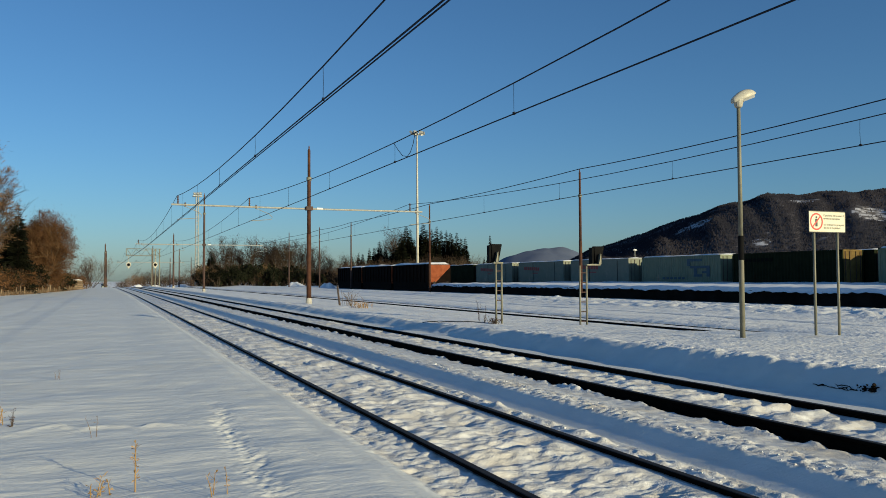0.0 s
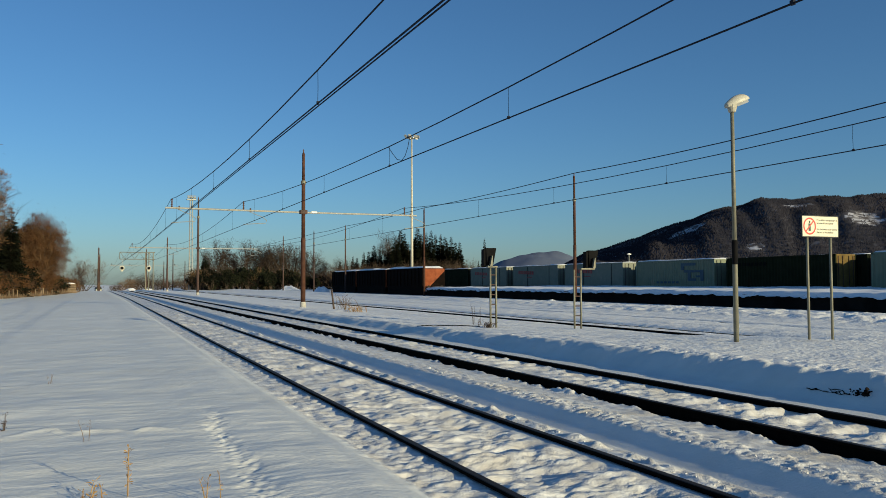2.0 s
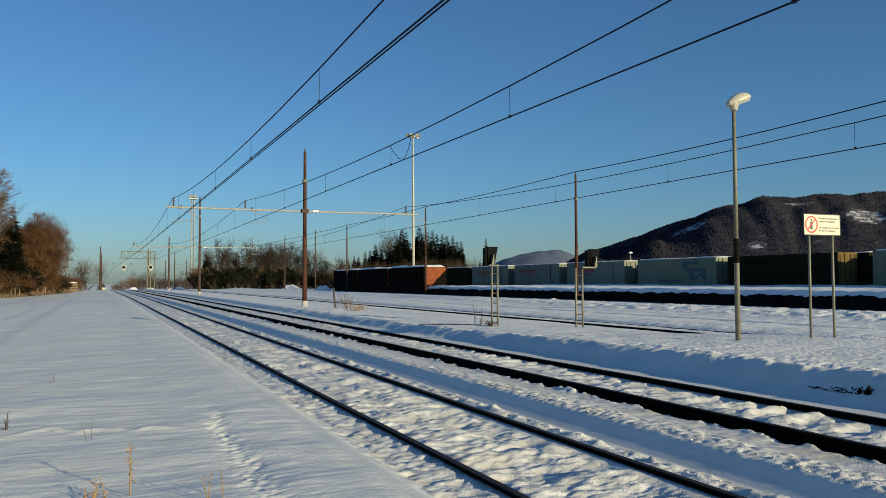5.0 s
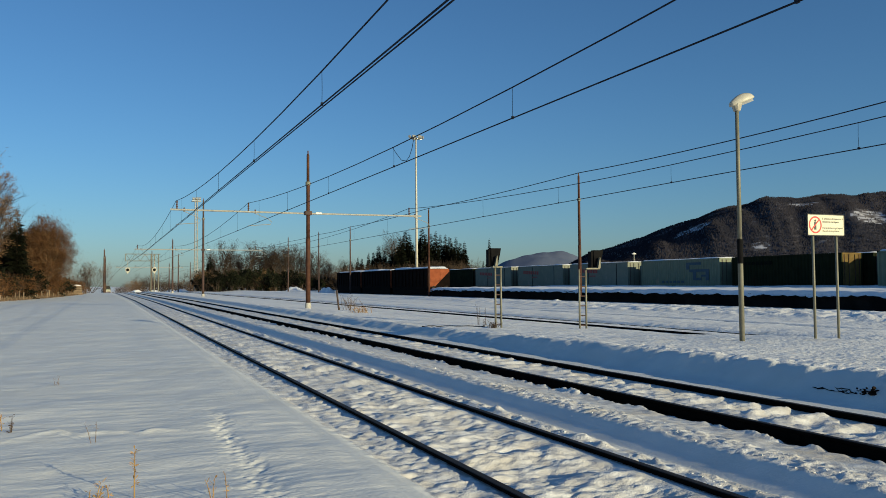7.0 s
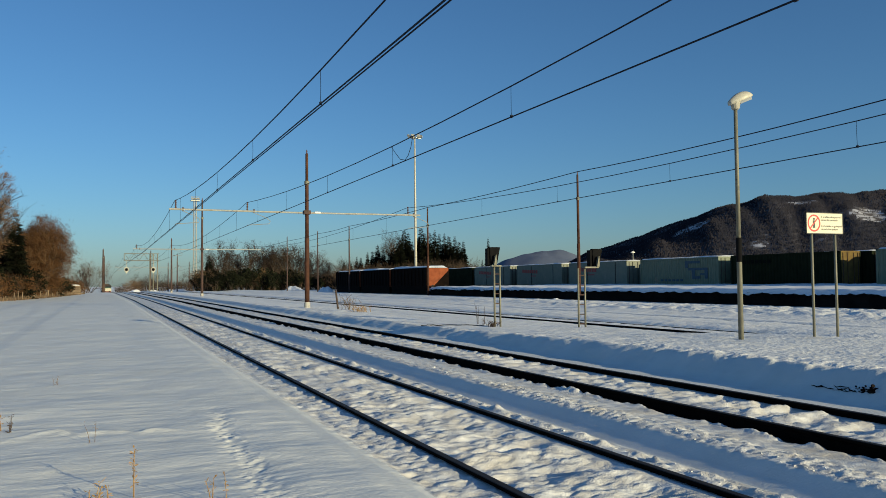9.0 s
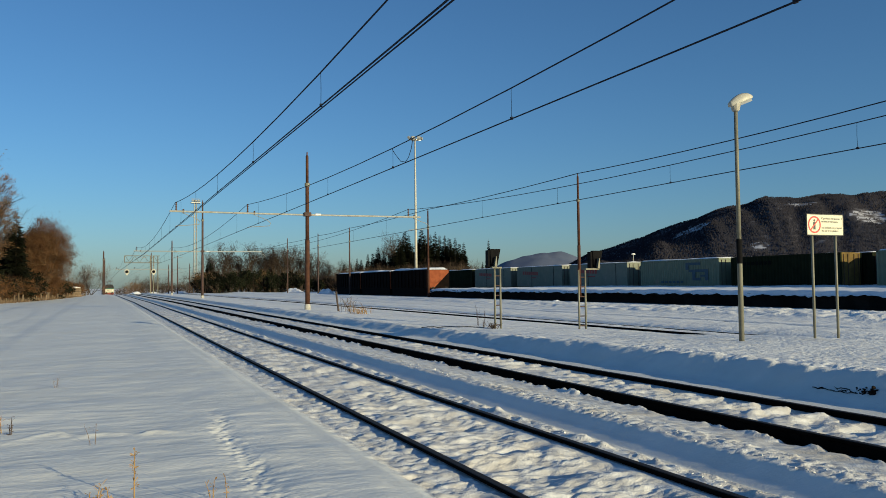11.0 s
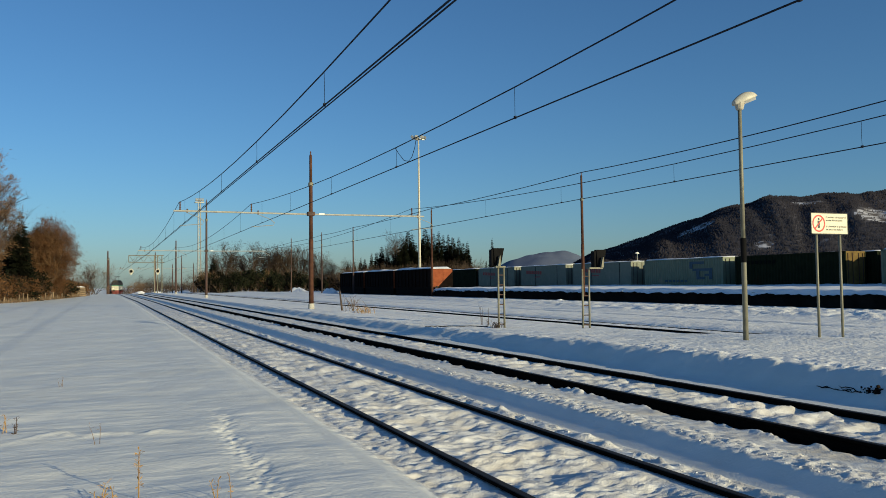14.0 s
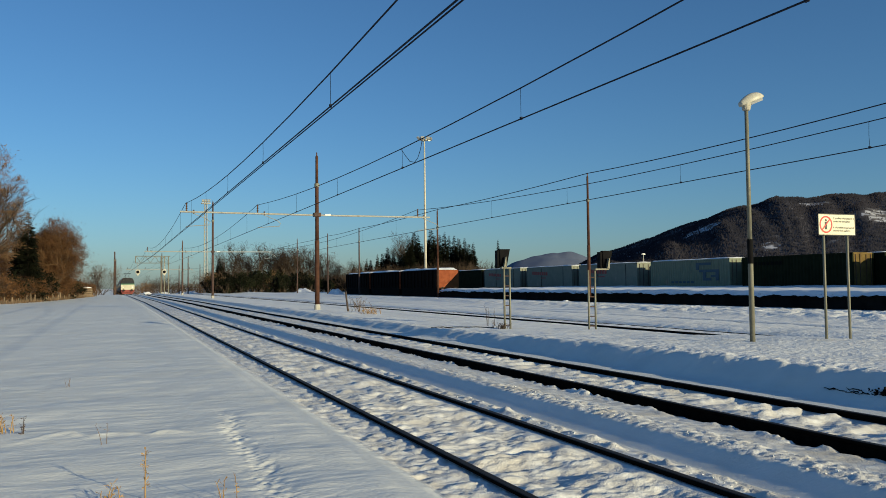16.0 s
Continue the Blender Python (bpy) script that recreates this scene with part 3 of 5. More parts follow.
for x in (-4.6, 1.0):
    b = Bits()
    m = Matrix.Translation((x, -0.3, 4.9)) @ Euler((radians(90), 0, 0)).to_matrix().to_4x4()
    b.tube([(x, -0.1, 6.9), (x, -0.1, 4.6)], 0.05, 6)
    b.prism([(x + 0.52 * math.cos(a), 4.9 + 0.52 * math.sin(a)) for a in np.linspace(-0.5, 3.64, 14)] + [(x, 4.0)], -0.2, -0.12, "y")
    sg = part("signal", b, LANTERN, t, "white-bordered round signal board")
    b = Bits()
    b.lathe([(0.32, 0), (0.32, 0.12)], 18, m)
    part("signal_face", b, BLACK, sg)


# ---- platform lamp ----
LX, LY = 13.235, 13.82
LZ = z_at(LX, LY)
t = thing("street_lamp", pose(LX, LY, LZ), "weathered steel lamp post with a white cobra-head lantern on the platform", "street lamp")
b = Bits()
b.lathe([(0.060, -0.3), (0.057, 2.2), (0.057, 2.25)], 14)
part("lower_post", b, LAMP_POST, t, smooth=True)
b = Bits()
b.lathe([(0.06, 1.75), (0.064, 1.8), (0.064, 2.25), (0.06, 2.3)], 14)
part("post_sleeve", b, BLACK, t, "dark joint sleeve")
b = Bits()
b.lathe([(0.050, 2.2), (0.042, 5.2 - LZ + 0.36)], 14)
part("upper_post", b, LAMP_POST, t, smooth=True)
top = 5.53 - LZ
b = Bits()
m0 = Matrix.Translation((0, 0, top)) @ Euler((0, radians(-22), radians(-12))).to_matrix().to_4x4()
prof = []
for i in range(15):
    u = i / 14
    w = 0.15 * math.sin(math.pi * min(1, u * 0.86 + 0.12)) ** 0.55 * (0.75 + 0.35 * u)
    prof.append((-0.10 + 0.62 * u, max(w, 0.03)))
rings = []
for xx, w in prof:
    i = len(b.v)
    for q in range(16):
        a = 6.28318 * q / 16
        zz = math.sin(a)
        b.v.append(tuple(m0 @ Vector((xx, w * math.cos(a), 0.14 + (w * 1.3 * zz if zz > 0 else w * 0.3 * zz)))))
    rings.append(i)
for i, j in zip(rings, rings[1:]):
    for q in range(16):
        b.f.append((i + q, i + (q + 1) % 16, j + (q + 1) % 16, j + q))
        b.mi.append(0)
b.f += [tuple(rings[0] + q for q in range(16)), tuple(rings[-1] + q for q in range(16))]
b.mi += [0, 0]
head = part("lantern_hood", b, LANTERN, t, "white weathered lantern hood", smooth=True)
b = Bits()
b.lathe([(0.06, -0.02), (0.085, 0.0), (0.105, 0.08), (0.12, 0.15)], 12, Matrix.Translation((0, 0, top)))
part("socket", b, LANTERN, head)
GLASS = material("frosted_lamp_glass", (0.16, 0.18, 0.2), 0.15, color2=(0.10, 0.11, 0.12))
b = Bits()
b.prism([(0.12, -0.09), (0.42, -0.10), (0.46, 0), (0.42, 0.10), (0.12, 0.09)], 0.065, 0.13, "z")
b.v = [tuple(m0 @ Vector(p)) for p in b.v]
part("lamp_glass", b, GLASS, head, "clouded lamp cover")

# ---- warning sign ----
SX, SY = 14.755, 13.17
SZ = z_at(SX + 0.36, SY)
t = thing("warning_sign", pose(SX + 0.365, SY, SZ), "white prohibition sign with a red ring on two thin posts", "sign")
for x in (-0.365, 0.365):
    b = Bits()
    b.tube([(x, 0, -0.4), (x, 0, 3.08 - SZ)], 0.03, 10)
    part("sign_post", b, LAMP_POST, t, smooth=True)
b = Bits()
z0, z1 = 2.66 - SZ, 3.14 - SZ
b.box((-0.57, -0.052, z0), (0.57, -0.034, z1))
panel = part("sign_panel", b, SIGN_WHITE, t, "off-white enamel panel", bevel=0.004)
b = Bits()
for lo, hi in (((-0.575, z0 - 0.005), (0.575, z0 + 0.012)), ((-0.575, z1 - 0.012), (0.575, z1 + 0.005)), ((-0.575, z0), (-0.56, z1)), ((0.56, z0), (0.575, z1))):
    b.box((lo[0], -0.058, lo[1]), (hi[0], -0.03, hi[1]))
part("sign_rim", b, SIGN_BLACK, panel)
cx, cz = -0.335, (z0 + z1) / 2
b = Bits()
n = 40
for q in range(n):
    a, c = 6.28318 * q / n, 6.28318 * (q + 1) / n
    b.face([(cx + 0.195 * math.cos(a), -0.0560, cz + 0.195 * math.sin(a)), (cx + 0.195 * math.cos(c), -0.0560, cz + 0.195 * math.sin(c)),
            (cx + 0.160 * math.cos(c), -0.0560, cz + 0.160 * math.sin(c)), (cx + 0.160 * math.cos(a), -0.0560, cz + 0.160 * math.sin(a))])
b.box((-0.165, -0.0580, -0.014), (0.165, -0.0545, 0.014), Matrix.Translation((cx, 0, cz)) @ Euler((0, radians(-45), 0)).to_matrix().to_4x4())
part("prohibition_ring", b, SIGN_RED, panel, "red ring with a slanting bar")
b = Bits()
b.box((cx - 0.035, -0.0562, cz - 0.11), (cx + 0.03, -0.0542, cz + 0.06))
b.lathe([(0.026, 0), (0.026, 0.002)], 12, Matrix.Translation((cx, -0.0545, cz + 0.095)) @ Euler((radians(90), 0, 0)).to_matrix().to_4x4())
part("pictogram", b, SIGN_BLACK, panel, "plain dark pictogram")
for i, words in enumerate(("E' proibito oltrepassare il", "termine del marciapiede", "It is forbidden to go beyond", "the end of the platform")):
    fc = bpy.data.curves.new("text", "FONT")
    fc.body, fc.size = words, 0.062
    tmp = bpy.data.objects.new("text", fc)
    me = bpy.data.meshes.new_from_object(tmp)
    bpy.data.objects.remove(tmp)
    me.materials.append(SIGN_BLACK)
    wide = max(v.co.x for v in me.vertices)
    k = 0.64 / wide if i in (0, 2) else 0.52 / wide
    ob = part("lettering", me, None, panel, m=Matrix.Translation((-0.115, -0.0555, (z1 - 0.115, z1 - 0.185, z0 + 0.155, z0 + 0.085)[i])) @ Euler((radians(90), 0, 0)).to_matrix().to_4x4() @ Matrix.Diagonal((k, 1, 1, 1)))


# ---- ground signals ----
def ladder_signal(x, y, turn, label, half, shift):
    """Two posts, half their spacing given; the hood stands off the posts by shift."""
    z0 = z_at(x, y)
    t = thing("ladder_signal", pose(x, y, z0, rz=turn), label, "railway signal", "signals on ladder posts")
    h = 2.02
    for dx in (-half, half):
        b = Bits()
        b.tube([(dx, 0, -0.3), (dx, 0, h)], 0.034, 10)
        part("signal_post", b, LAMP_POST, t, smooth=True)
    for i in range(6):
        b = Bits()
        z = 0.12 + i * 0.33
        b.tube([(-half, 0, z), (half, 0, z)], 0.02, 6)
        part("rung", b, POLE_DARK, t)
    b = Bits()
    b.box((min(-half - 0.03, shift - 0.1) if shift < 0 else half - 0.03, -0.12, h), (max(half + 0.03, shift + 0.06), 0.12, h + 0.05))
    part("top_plate", b, LAMP_POST, t, bevel=0.01)
    b = Bits()
    b.prism([(shift - 0.10, h + 0.07), (shift + 0.12, h + 0.07), (shift + 0.24, h + 0.66), (shift - 0.14, h + 0.66)], -0.02, 0.16, "y")
    hd = part("signal_head", b, BLACK, t, "black flared signal hood", bevel=0.01)
    b = Bits()
    b.prism([(shift - 0.03, h + 0.05), (shift + 0.06, h + 0.05), (shift + 0.055, h + 0.40), (shift + 0.04, h + 0.40)], -0.16, -0.02, "y")
    part("back_bracket", b, LAMP_POST, hd)
    b = Bits()
    b.box((shift - 0.21, 0.0, h + 0.06), (shift - 0.145, 0.26, h + 0.62))
    part("side_hood", b, BLACK, hd)
    return t


ladder_signal(12.22, 23.86, -8, "ladder-like steel signal post with a black hood, weeds at its foot", 0.10, -0.12)
ladder_signal(15.0, 22.98, -8, "ladder-like steel signal post with a black hood on an arm", 0.122, 0.55)

# ---- goods platform ----
PX, PZ = 37.0, 0.82
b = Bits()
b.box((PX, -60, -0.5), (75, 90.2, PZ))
tagged(new("wall_goods_platform", b.mesh("wall_goods_platform", CONCRETE, 0.03)), "near-black concrete wall of the raised goods platform", "platform wall", kind="structure")
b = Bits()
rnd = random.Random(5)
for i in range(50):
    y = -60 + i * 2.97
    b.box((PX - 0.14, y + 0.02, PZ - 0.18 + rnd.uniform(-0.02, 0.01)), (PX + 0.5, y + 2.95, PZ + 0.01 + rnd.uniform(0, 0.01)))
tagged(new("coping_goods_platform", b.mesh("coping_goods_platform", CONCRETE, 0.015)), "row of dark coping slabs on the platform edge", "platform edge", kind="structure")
xs = np.concatenate([np.arange(PX - 0.30, PX + 2.2, 0.10), np.arange(PX + 2.3, 55.5, 0.6), [58, 62, 68, 75]])
ys = np.concatenate([np.arange(-60, 20, 0.5), np.arange(20, 90.9, 0.13)])
A, C = np.meshgrid(xs, ys)
edge = PX - 0.16 + 0.03 * octaves(C * 0.9, C * 0, 301, 3)
Zs = PZ + 0.09 + 0.13 * step(0, 0.35, A - edge) + 0.06 * octaves(A * 0.7, C * 0.6, 302, 3) + 0.10 * step(50, 54.8, A)
Zs = np.where(A < edge - 0.01, PZ - 0.05 + 0.06 * octaves(C * 2.6, A * 0, 303, 3) - 0.09 * step(0.35, 0.6, smooth_noise(C * 1.1, A * 0, 304)), Zs)
Zs = np.where(C > 90.1, PZ - 0.3, Zs)
me = bpy.data.meshes.new("snow_blanket")
idx = np.arange(A.size).reshape(A.shape)
me.from_pydata(np.stack([A, C, Zs], -1).reshape(-1, 3).tolist(), [], np.stack([idx[:-1, :-1], idx[:-1, 1:], idx[1:, 1:], idx[1:, :-1]], -1).reshape(-1, 4).tolist())
me.polygons.foreach_set("use_smooth", [True] * len(me.polygons))
me.materials.append(SNOW_CAP)
sb = tagged(new("snow_blanket", me), "thick ragged blanket of snow on the goods platform", "snow", kind="structure")


# ---- containers ----
def container(yc, x0, body, side_kind, label, marks=None, snow=True, tall=2.9, ends=None):
    zb = PZ + 0.12
    L, W = 12.19, 2.44
    t = thing("shipping_container", pose(x0 + W / 2, yc, zb), label, "shipping container", "row of containers")
    deep, per = (0.06, 0.36) if side_kind == "deep" else (0.012, 0.16)
    n = int((L - 0.3) / per)
    for s in (-1, 1):
        b = Bits()
        pts = []
        for i in range(n):
            y = -n * per / 2 + i * per
            pts += [(y, 0), (y + per * 0.25, 0), (y + per * 0.5, deep), (y + per * 0.75, deep)]
        pts.append((n * per / 2, 0))
        for (ya, da), (yb, db) in zip(pts, pts[1:]):
            xa, xb = s * (W / 2 - 0.02 - da), s * (W / 2 - 0.02 - db)
            b.face([(xa, ya, 0.14), (xb, yb, 0.14), (xb, yb, tall - 0.1), (xa, ya, tall - 0.1)])
        part("side_panel", b, body, t)
    b = Bits()
    b.box((-W / 2 + 0.05, -L / 2 + 0.06, tall - 0.08), (W / 2 - 0.05, L / 2 - 0.06, tall - 0.03))
    part("roof_panel", b, body, t)
    b = Bits()
    b.box((-W / 2 + 0.05, -L / 2 + 0.1, 0.05), (W / 2 - 0.05, L / 2 - 0.1, 0.15))
    part("floor_panel", b, body, t)
    for s in (-1, 1):
        for z in (0.0, tall - 0.12):
            b = Bits()
            b.box((s * W / 2 - 0.05, -L / 2, z), (s * W / 2 + 0.05, L / 2, z + 0.12), Matrix.Translation((-s * 0.05, 0, 0)))
            part("side_rail", b, body, t)
        for e in (-1, 1):
            b = Bits()
            b.box((s * (W / 2 - 0.08) - 0.08, e * (L / 2 - 0.08) - 0.09, 0), (s * (W / 2 - 0.08) + 0.08, e * (L / 2 - 0.08) + 0.09, tall))
            part("corner_post", b, body, t, bevel=0.01)
    for e in (-1, 1):
        b = Bits()
        b.box((-W / 2 + 0.1, e * (L / 2 - 0.06) - 0.03, 0.12), (W / 2 - 0.1, e * (L / 2 - 0.06) + 0.03, tall - 0.12))
        b.box((-W / 2 + 0.1, e * (L / 2 - 0.06) - 0.06, tall - 0.14), (W / 2 - 0.1, e * (L / 2 - 0.06) + 0.06, tall))
        d = part("end_door", b, ends or body, t)
        b = Bits()
        for x in (-0.85, -0.35, 0.35, 0.85):
            b.tube([(x, e * (L / 2 + 0.01), 0.15), (x, e * (L / 2 + 0.01), tall - 0.15)], 0.025, 6)
        part("lock_rod", b, POLE_DARK, d)
    if side_kind == "flat":
        for y in (-3.9, 1.9):
            b = Bits()
            b.box((-W / 2 - 0.006, y - 0.03, 0.15), (-W / 2 + 0.03, y + 0.03, tall - 0.12))
            part("door_seam", b, DARK_MARK, t)
    if marks:
        mat, shapes = marks
        for ya, yb, za, zc in shapes:
            b = Bits()
            b.box((-W / 2 + 0.004 - 0.012, ya, za), (-W / 2 + 0.012, yb, zc))
            part("painted_marking", b, mat, t)
    if snow:
        xs2, ys2 = np.linspace(-W / 2 + 0.02, W / 2 - 0.02, 12), np.linspace(-L / 2 + 0.03, L / 2 - 0.03, 60)
        b = Bits()
        A2, C2 = np.meshgrid(xs2, ys2)
        rim = np.minimum(np.minimum(A2 + W / 2, W / 2 - A2), np.minimum(C2 + L / 2, L / 2 - C2))
        Z2 = tall - 0.02 + 0.11 * step(0, 0.22, rim) * (1 + 0.5 * octaves(A2 * 0.8, (C2 + yc) * 0.6, 311, 2))
        id2 = np.arange(A2.size).reshape(A2.shape)
        b.v = np.stack([A2, C2, Z2], -1).reshape(-1, 3).tolist()
        b.f = np.stack([id2[:-1, :-1], id2[:-1, 1:], id2[1:, 1:], id2[1:, :-1]], -1).reshape(-1, 4).tolist()
        b.mi = [0] * len(b.f)
        part("snow_cap", b, SNOW_CAP, t, "snow lying on the roof", smooth=True)
    return t


PALE = material("pale_green_container_paint", (0.155, 0.182, 0.12), 0.6, color2=(0.128, 0.155, 0.10), scale=1.5, stain=(0.22, 0.19, 0.13), stain_scale=0.8, stain_range=(0.62, 0.8))
PALE_GREY = material("pale_grey_container_paint", (0.16, 0.172, 0.13), 0.6, color2=(0.133, 0.15, 0.11), scale=1.5, stain=(0.25, 0.23, 0.18), stain_scale=0.9, stain_range=(0.62, 0.8))
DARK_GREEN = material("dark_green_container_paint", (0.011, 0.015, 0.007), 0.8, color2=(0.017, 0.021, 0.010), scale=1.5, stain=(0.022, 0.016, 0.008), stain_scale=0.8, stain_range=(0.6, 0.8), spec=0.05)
OCHRE = material("ochre_container_paint", (0.17, 0.115, 0.035), 0.7, color2=(0.12, 0.08, 0.025), scale=1.5, stain=(0.06, 0.04, 0.02), spec=0.1)
BLUE_MARK = material("faded_blue_paint", (0.016, 0.05, 0.085), 0.6, color2=(0.03, 0.07, 0.105))
RED_MARK = material("faded_red_paint", (0.30, 0.03, 0.025), 0.6, color2=(0.25, 0.04, 0.03))
DARK_MARK = material("faded_black_paint", (0.006, 0.007, 0.006), 0.8, spec=0.05)
CX = 55.0
logo = [(-3.5, -1.3, 2.3, 2.56), (-1.75, -1.3, 1.85, 2.3), (-4.6, -1.75, 1.6, 1.85), (-2.75, -2.3, 0.75, 1.6), (-3.5, -2.75, 0.75, 1.0), (-4.6, -4.15, 0.75, 1.6), (-4.15, -3.5, 1.1, 1.3)] + [(2.2 - 0.62 * i, 2.6 - 0.62 * i, 0.5, 0.72) for i in range(6)]
words = [(0.2 + 0.55 * i, 0.6 + 0.55 * i, 1.7 + 0.02 * i, 2.15 + 0.02 * i) for i in range(8)] + [(0.6, 2.0, 1.3, 1.42)]
container(66.3, CX, PALE, "deep", "pale green corrugated container with a faded blue emblem, snow on top", (BLUE_MARK, logo))
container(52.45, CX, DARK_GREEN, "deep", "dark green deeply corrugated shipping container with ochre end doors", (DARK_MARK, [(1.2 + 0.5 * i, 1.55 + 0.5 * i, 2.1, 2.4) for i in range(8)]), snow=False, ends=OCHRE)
container(37.0, CX, PALE, "deep", "pale green corrugated shipping container past a wide gap", snow=True)
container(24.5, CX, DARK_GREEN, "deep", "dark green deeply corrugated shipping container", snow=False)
container(81.0, CX, PALE_GREY, "flat", "pale grey smooth container with red marking, snowy roof", (RED_MARK, [(a - 0.2, c - 0.2, d, e) for a, c, d, e in words]))
container(95.0, CX, PALE_GREY, "flat", "pale grey smooth container with red marking, snowy roof", (RED_MARK, words))
container(109.2, CX, PALE_GREY, "flat", "pale grey smooth container with red marking, snowy roof", (RED_MARK, words))
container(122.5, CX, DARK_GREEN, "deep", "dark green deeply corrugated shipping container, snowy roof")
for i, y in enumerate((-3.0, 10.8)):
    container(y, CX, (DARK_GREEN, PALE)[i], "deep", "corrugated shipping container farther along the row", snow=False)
# unseen row behind the first, added to keep low sun off the container ends
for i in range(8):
    container(24.5 + 13.6 * i, CX + 2.75, (DARK_GREEN, PALE)[i % 2], "deep", "corrugated shipping container in the unseen second row")
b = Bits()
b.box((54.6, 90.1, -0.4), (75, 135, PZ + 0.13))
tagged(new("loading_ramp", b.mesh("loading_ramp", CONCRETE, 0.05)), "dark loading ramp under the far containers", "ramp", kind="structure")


# ---- goods wagons ----
WAGON = material("rust_brown_wagon_paint", (0.19, 0.050, 0.020), 0.8, color2=(0.26, 0.075, 0.03), scale=2.0, stain=(0.045, 0.018, 0.012), stain_scale=0.9, bump=0.2, spec=0.12)
# wagon colour taken down to near black: shade of the long sides put into it
SHADE_DARK = material("shaded_wagon_side", (0.005, 0.0035, 0.003), 0.9, color2=(0.010, 0.006, 0.0045), scale=2.0, stain=(0.004, 0.003, 0.003), stain_scale=0.9, bump=0.2, spec=0.04)
IRON = material("black_iron", (0.02, 0.018, 0.017), 0.75, 0.2, (0.035, 0.028, 0.024), spec=0.12)


def goods_wagon(y0):
    L, W = 13.4, 2.9
    zr = 0.0
    t = thing("goods_wagon", pose(38.5, y0 + L / 2, zr), "rust-brown ribbed goods wagon with a snow-covered roof", "goods wagon", "standing goods wagons")
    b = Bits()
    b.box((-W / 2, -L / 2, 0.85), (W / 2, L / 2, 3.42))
    body = part("wagon_body", b, SHADE_DARK, t, "ribbed side coloured near black for its shade", bevel=0.02)
    for e in (-1, 1):
        b = Bits()
        ya, yb = e * (L / 2 + 0.012) - 0.02, e * (L / 2 + 0.012) + 0.02
        b.prism([(-W / 2 + 0.02, 0.95), (-W / 2 + 0.7, 0.95), (W / 2 - 0.02, 3.05), (W / 2 - 0.02, 3.36), (-W / 2 + 0.02, 3.36)], ya, yb, "y")
        wall = part("end_wall", b, WAGON, t, "rust-orange end wall above a slanting edge")
        # the rest of the end wall, a near-black triangle below the slanting edge
        b = Bits()
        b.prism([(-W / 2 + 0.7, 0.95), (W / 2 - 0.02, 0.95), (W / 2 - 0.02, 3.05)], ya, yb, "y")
        part("chute_wall", b, SHADE_DARK, t, "near-black lower corner of the end wall")
        for z in (1.75, 2.35, 2.95):
            b = Bits()
            b.box((-W / 2 + 0.04, e * (L / 2 + 0.05) - 0.03, z), (-W / 2 + 0.65 + (z - 0.95) * 0.93, e * (L / 2 + 0.05) + 0.03, z + 0.06))
            part("end_rib", b, WAGON, wall)
    for s in (-1, 1):
        for i in range(11):
            y = -L / 2 + 0.15 + i * (L - 0.3) / 10
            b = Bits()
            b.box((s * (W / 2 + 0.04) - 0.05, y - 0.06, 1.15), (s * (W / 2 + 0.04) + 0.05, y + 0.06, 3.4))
            part("side_rib", b, SHADE_DARK, body)
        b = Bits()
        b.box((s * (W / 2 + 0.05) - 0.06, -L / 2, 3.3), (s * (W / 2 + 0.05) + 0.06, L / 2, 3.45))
        part("top_rail", b, SHADE_DARK, body)
    for e in (-1, 1):
        for x in (-0.88, 0.88):
            b = Bits()
            b.lathe([(0.08, 0), (0.08, 0.4), (0.22, 0.42), (0.22, 0.46)], 12, Matrix.Translation((x, e * L / 2, 1.05)) @ Euler((radians(-90 * e), 0, 0)).to_matrix().to_4x4())
            part("buffer", b, IRON, t)
    # solid underframe block, its near-black colour standing in for shade below the floor
    b = Bits()
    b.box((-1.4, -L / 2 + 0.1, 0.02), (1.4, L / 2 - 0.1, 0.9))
    part("underframe", b, SHADE_DARK, t)
    for y in (-L / 2 + 2.2, L / 2 - 2.2):
        b = Bits()
        b.box((-1.05, y - 1.3, 0.45), (1.05, y + 1.3, 0.85))
        part("bogie", b, IRON, t)
        for dy in (-0.9, 0.9):
            b = Bits()
            for x in (-0.8, 0.68):
                b.lathe([(0.46, 0), (0.46, 0.12)], 16, Matrix.Translation((x, y + dy, 0.42)) @ Euler((0, radians(90), 0)).to_matrix().to_4x4())
            b.tube([(-0.8, y + dy, 0.42), (0.8, y + dy, 0.42)], 0.08, 8)
            part("wheelset", b, IRON, t)
    xs2, ys2 = np.linspace(-W / 2 - 0.02, W / 2 + 0.02, 14), np.linspace(-L / 2 - 0.02, L / 2 + 0.02, 60)
    A2, C2 = np.meshgrid(xs2, ys2)
    rim = np.minimum(np.minimum(A2 + W / 2, W / 2 - A2), np.minimum(C2 + L / 2, L / 2 - C2)) + 0.05
    Z2 = 3.40 + 0.26 * step(0, 0.6, rim) * (1 + 0.4 * octaves(A2 * 0.8, (C2 + y0) * 0.5, 321, 2))
    id2 = np.arange(A2.size).reshape(A2.shape)
    b = Bits()
    b.v = np.stack([A2, C2, Z2], -1).reshape(-1, 3).tolist()
    b.f = np.stack([id2[:-1, :-1], id2[:-1, 1:], id2[1:, 1:], id2[1:, :-1]], -1).reshape(-1, 4).tolist()
    b.mi = [0] * len(b.f)
    part("snow_cap", b, SNOW_CAP, t, "smooth snow heaped on the top", smooth=True)


for y0 in (91.4, 105.6, 119.8):
    goods_wagon(y0)


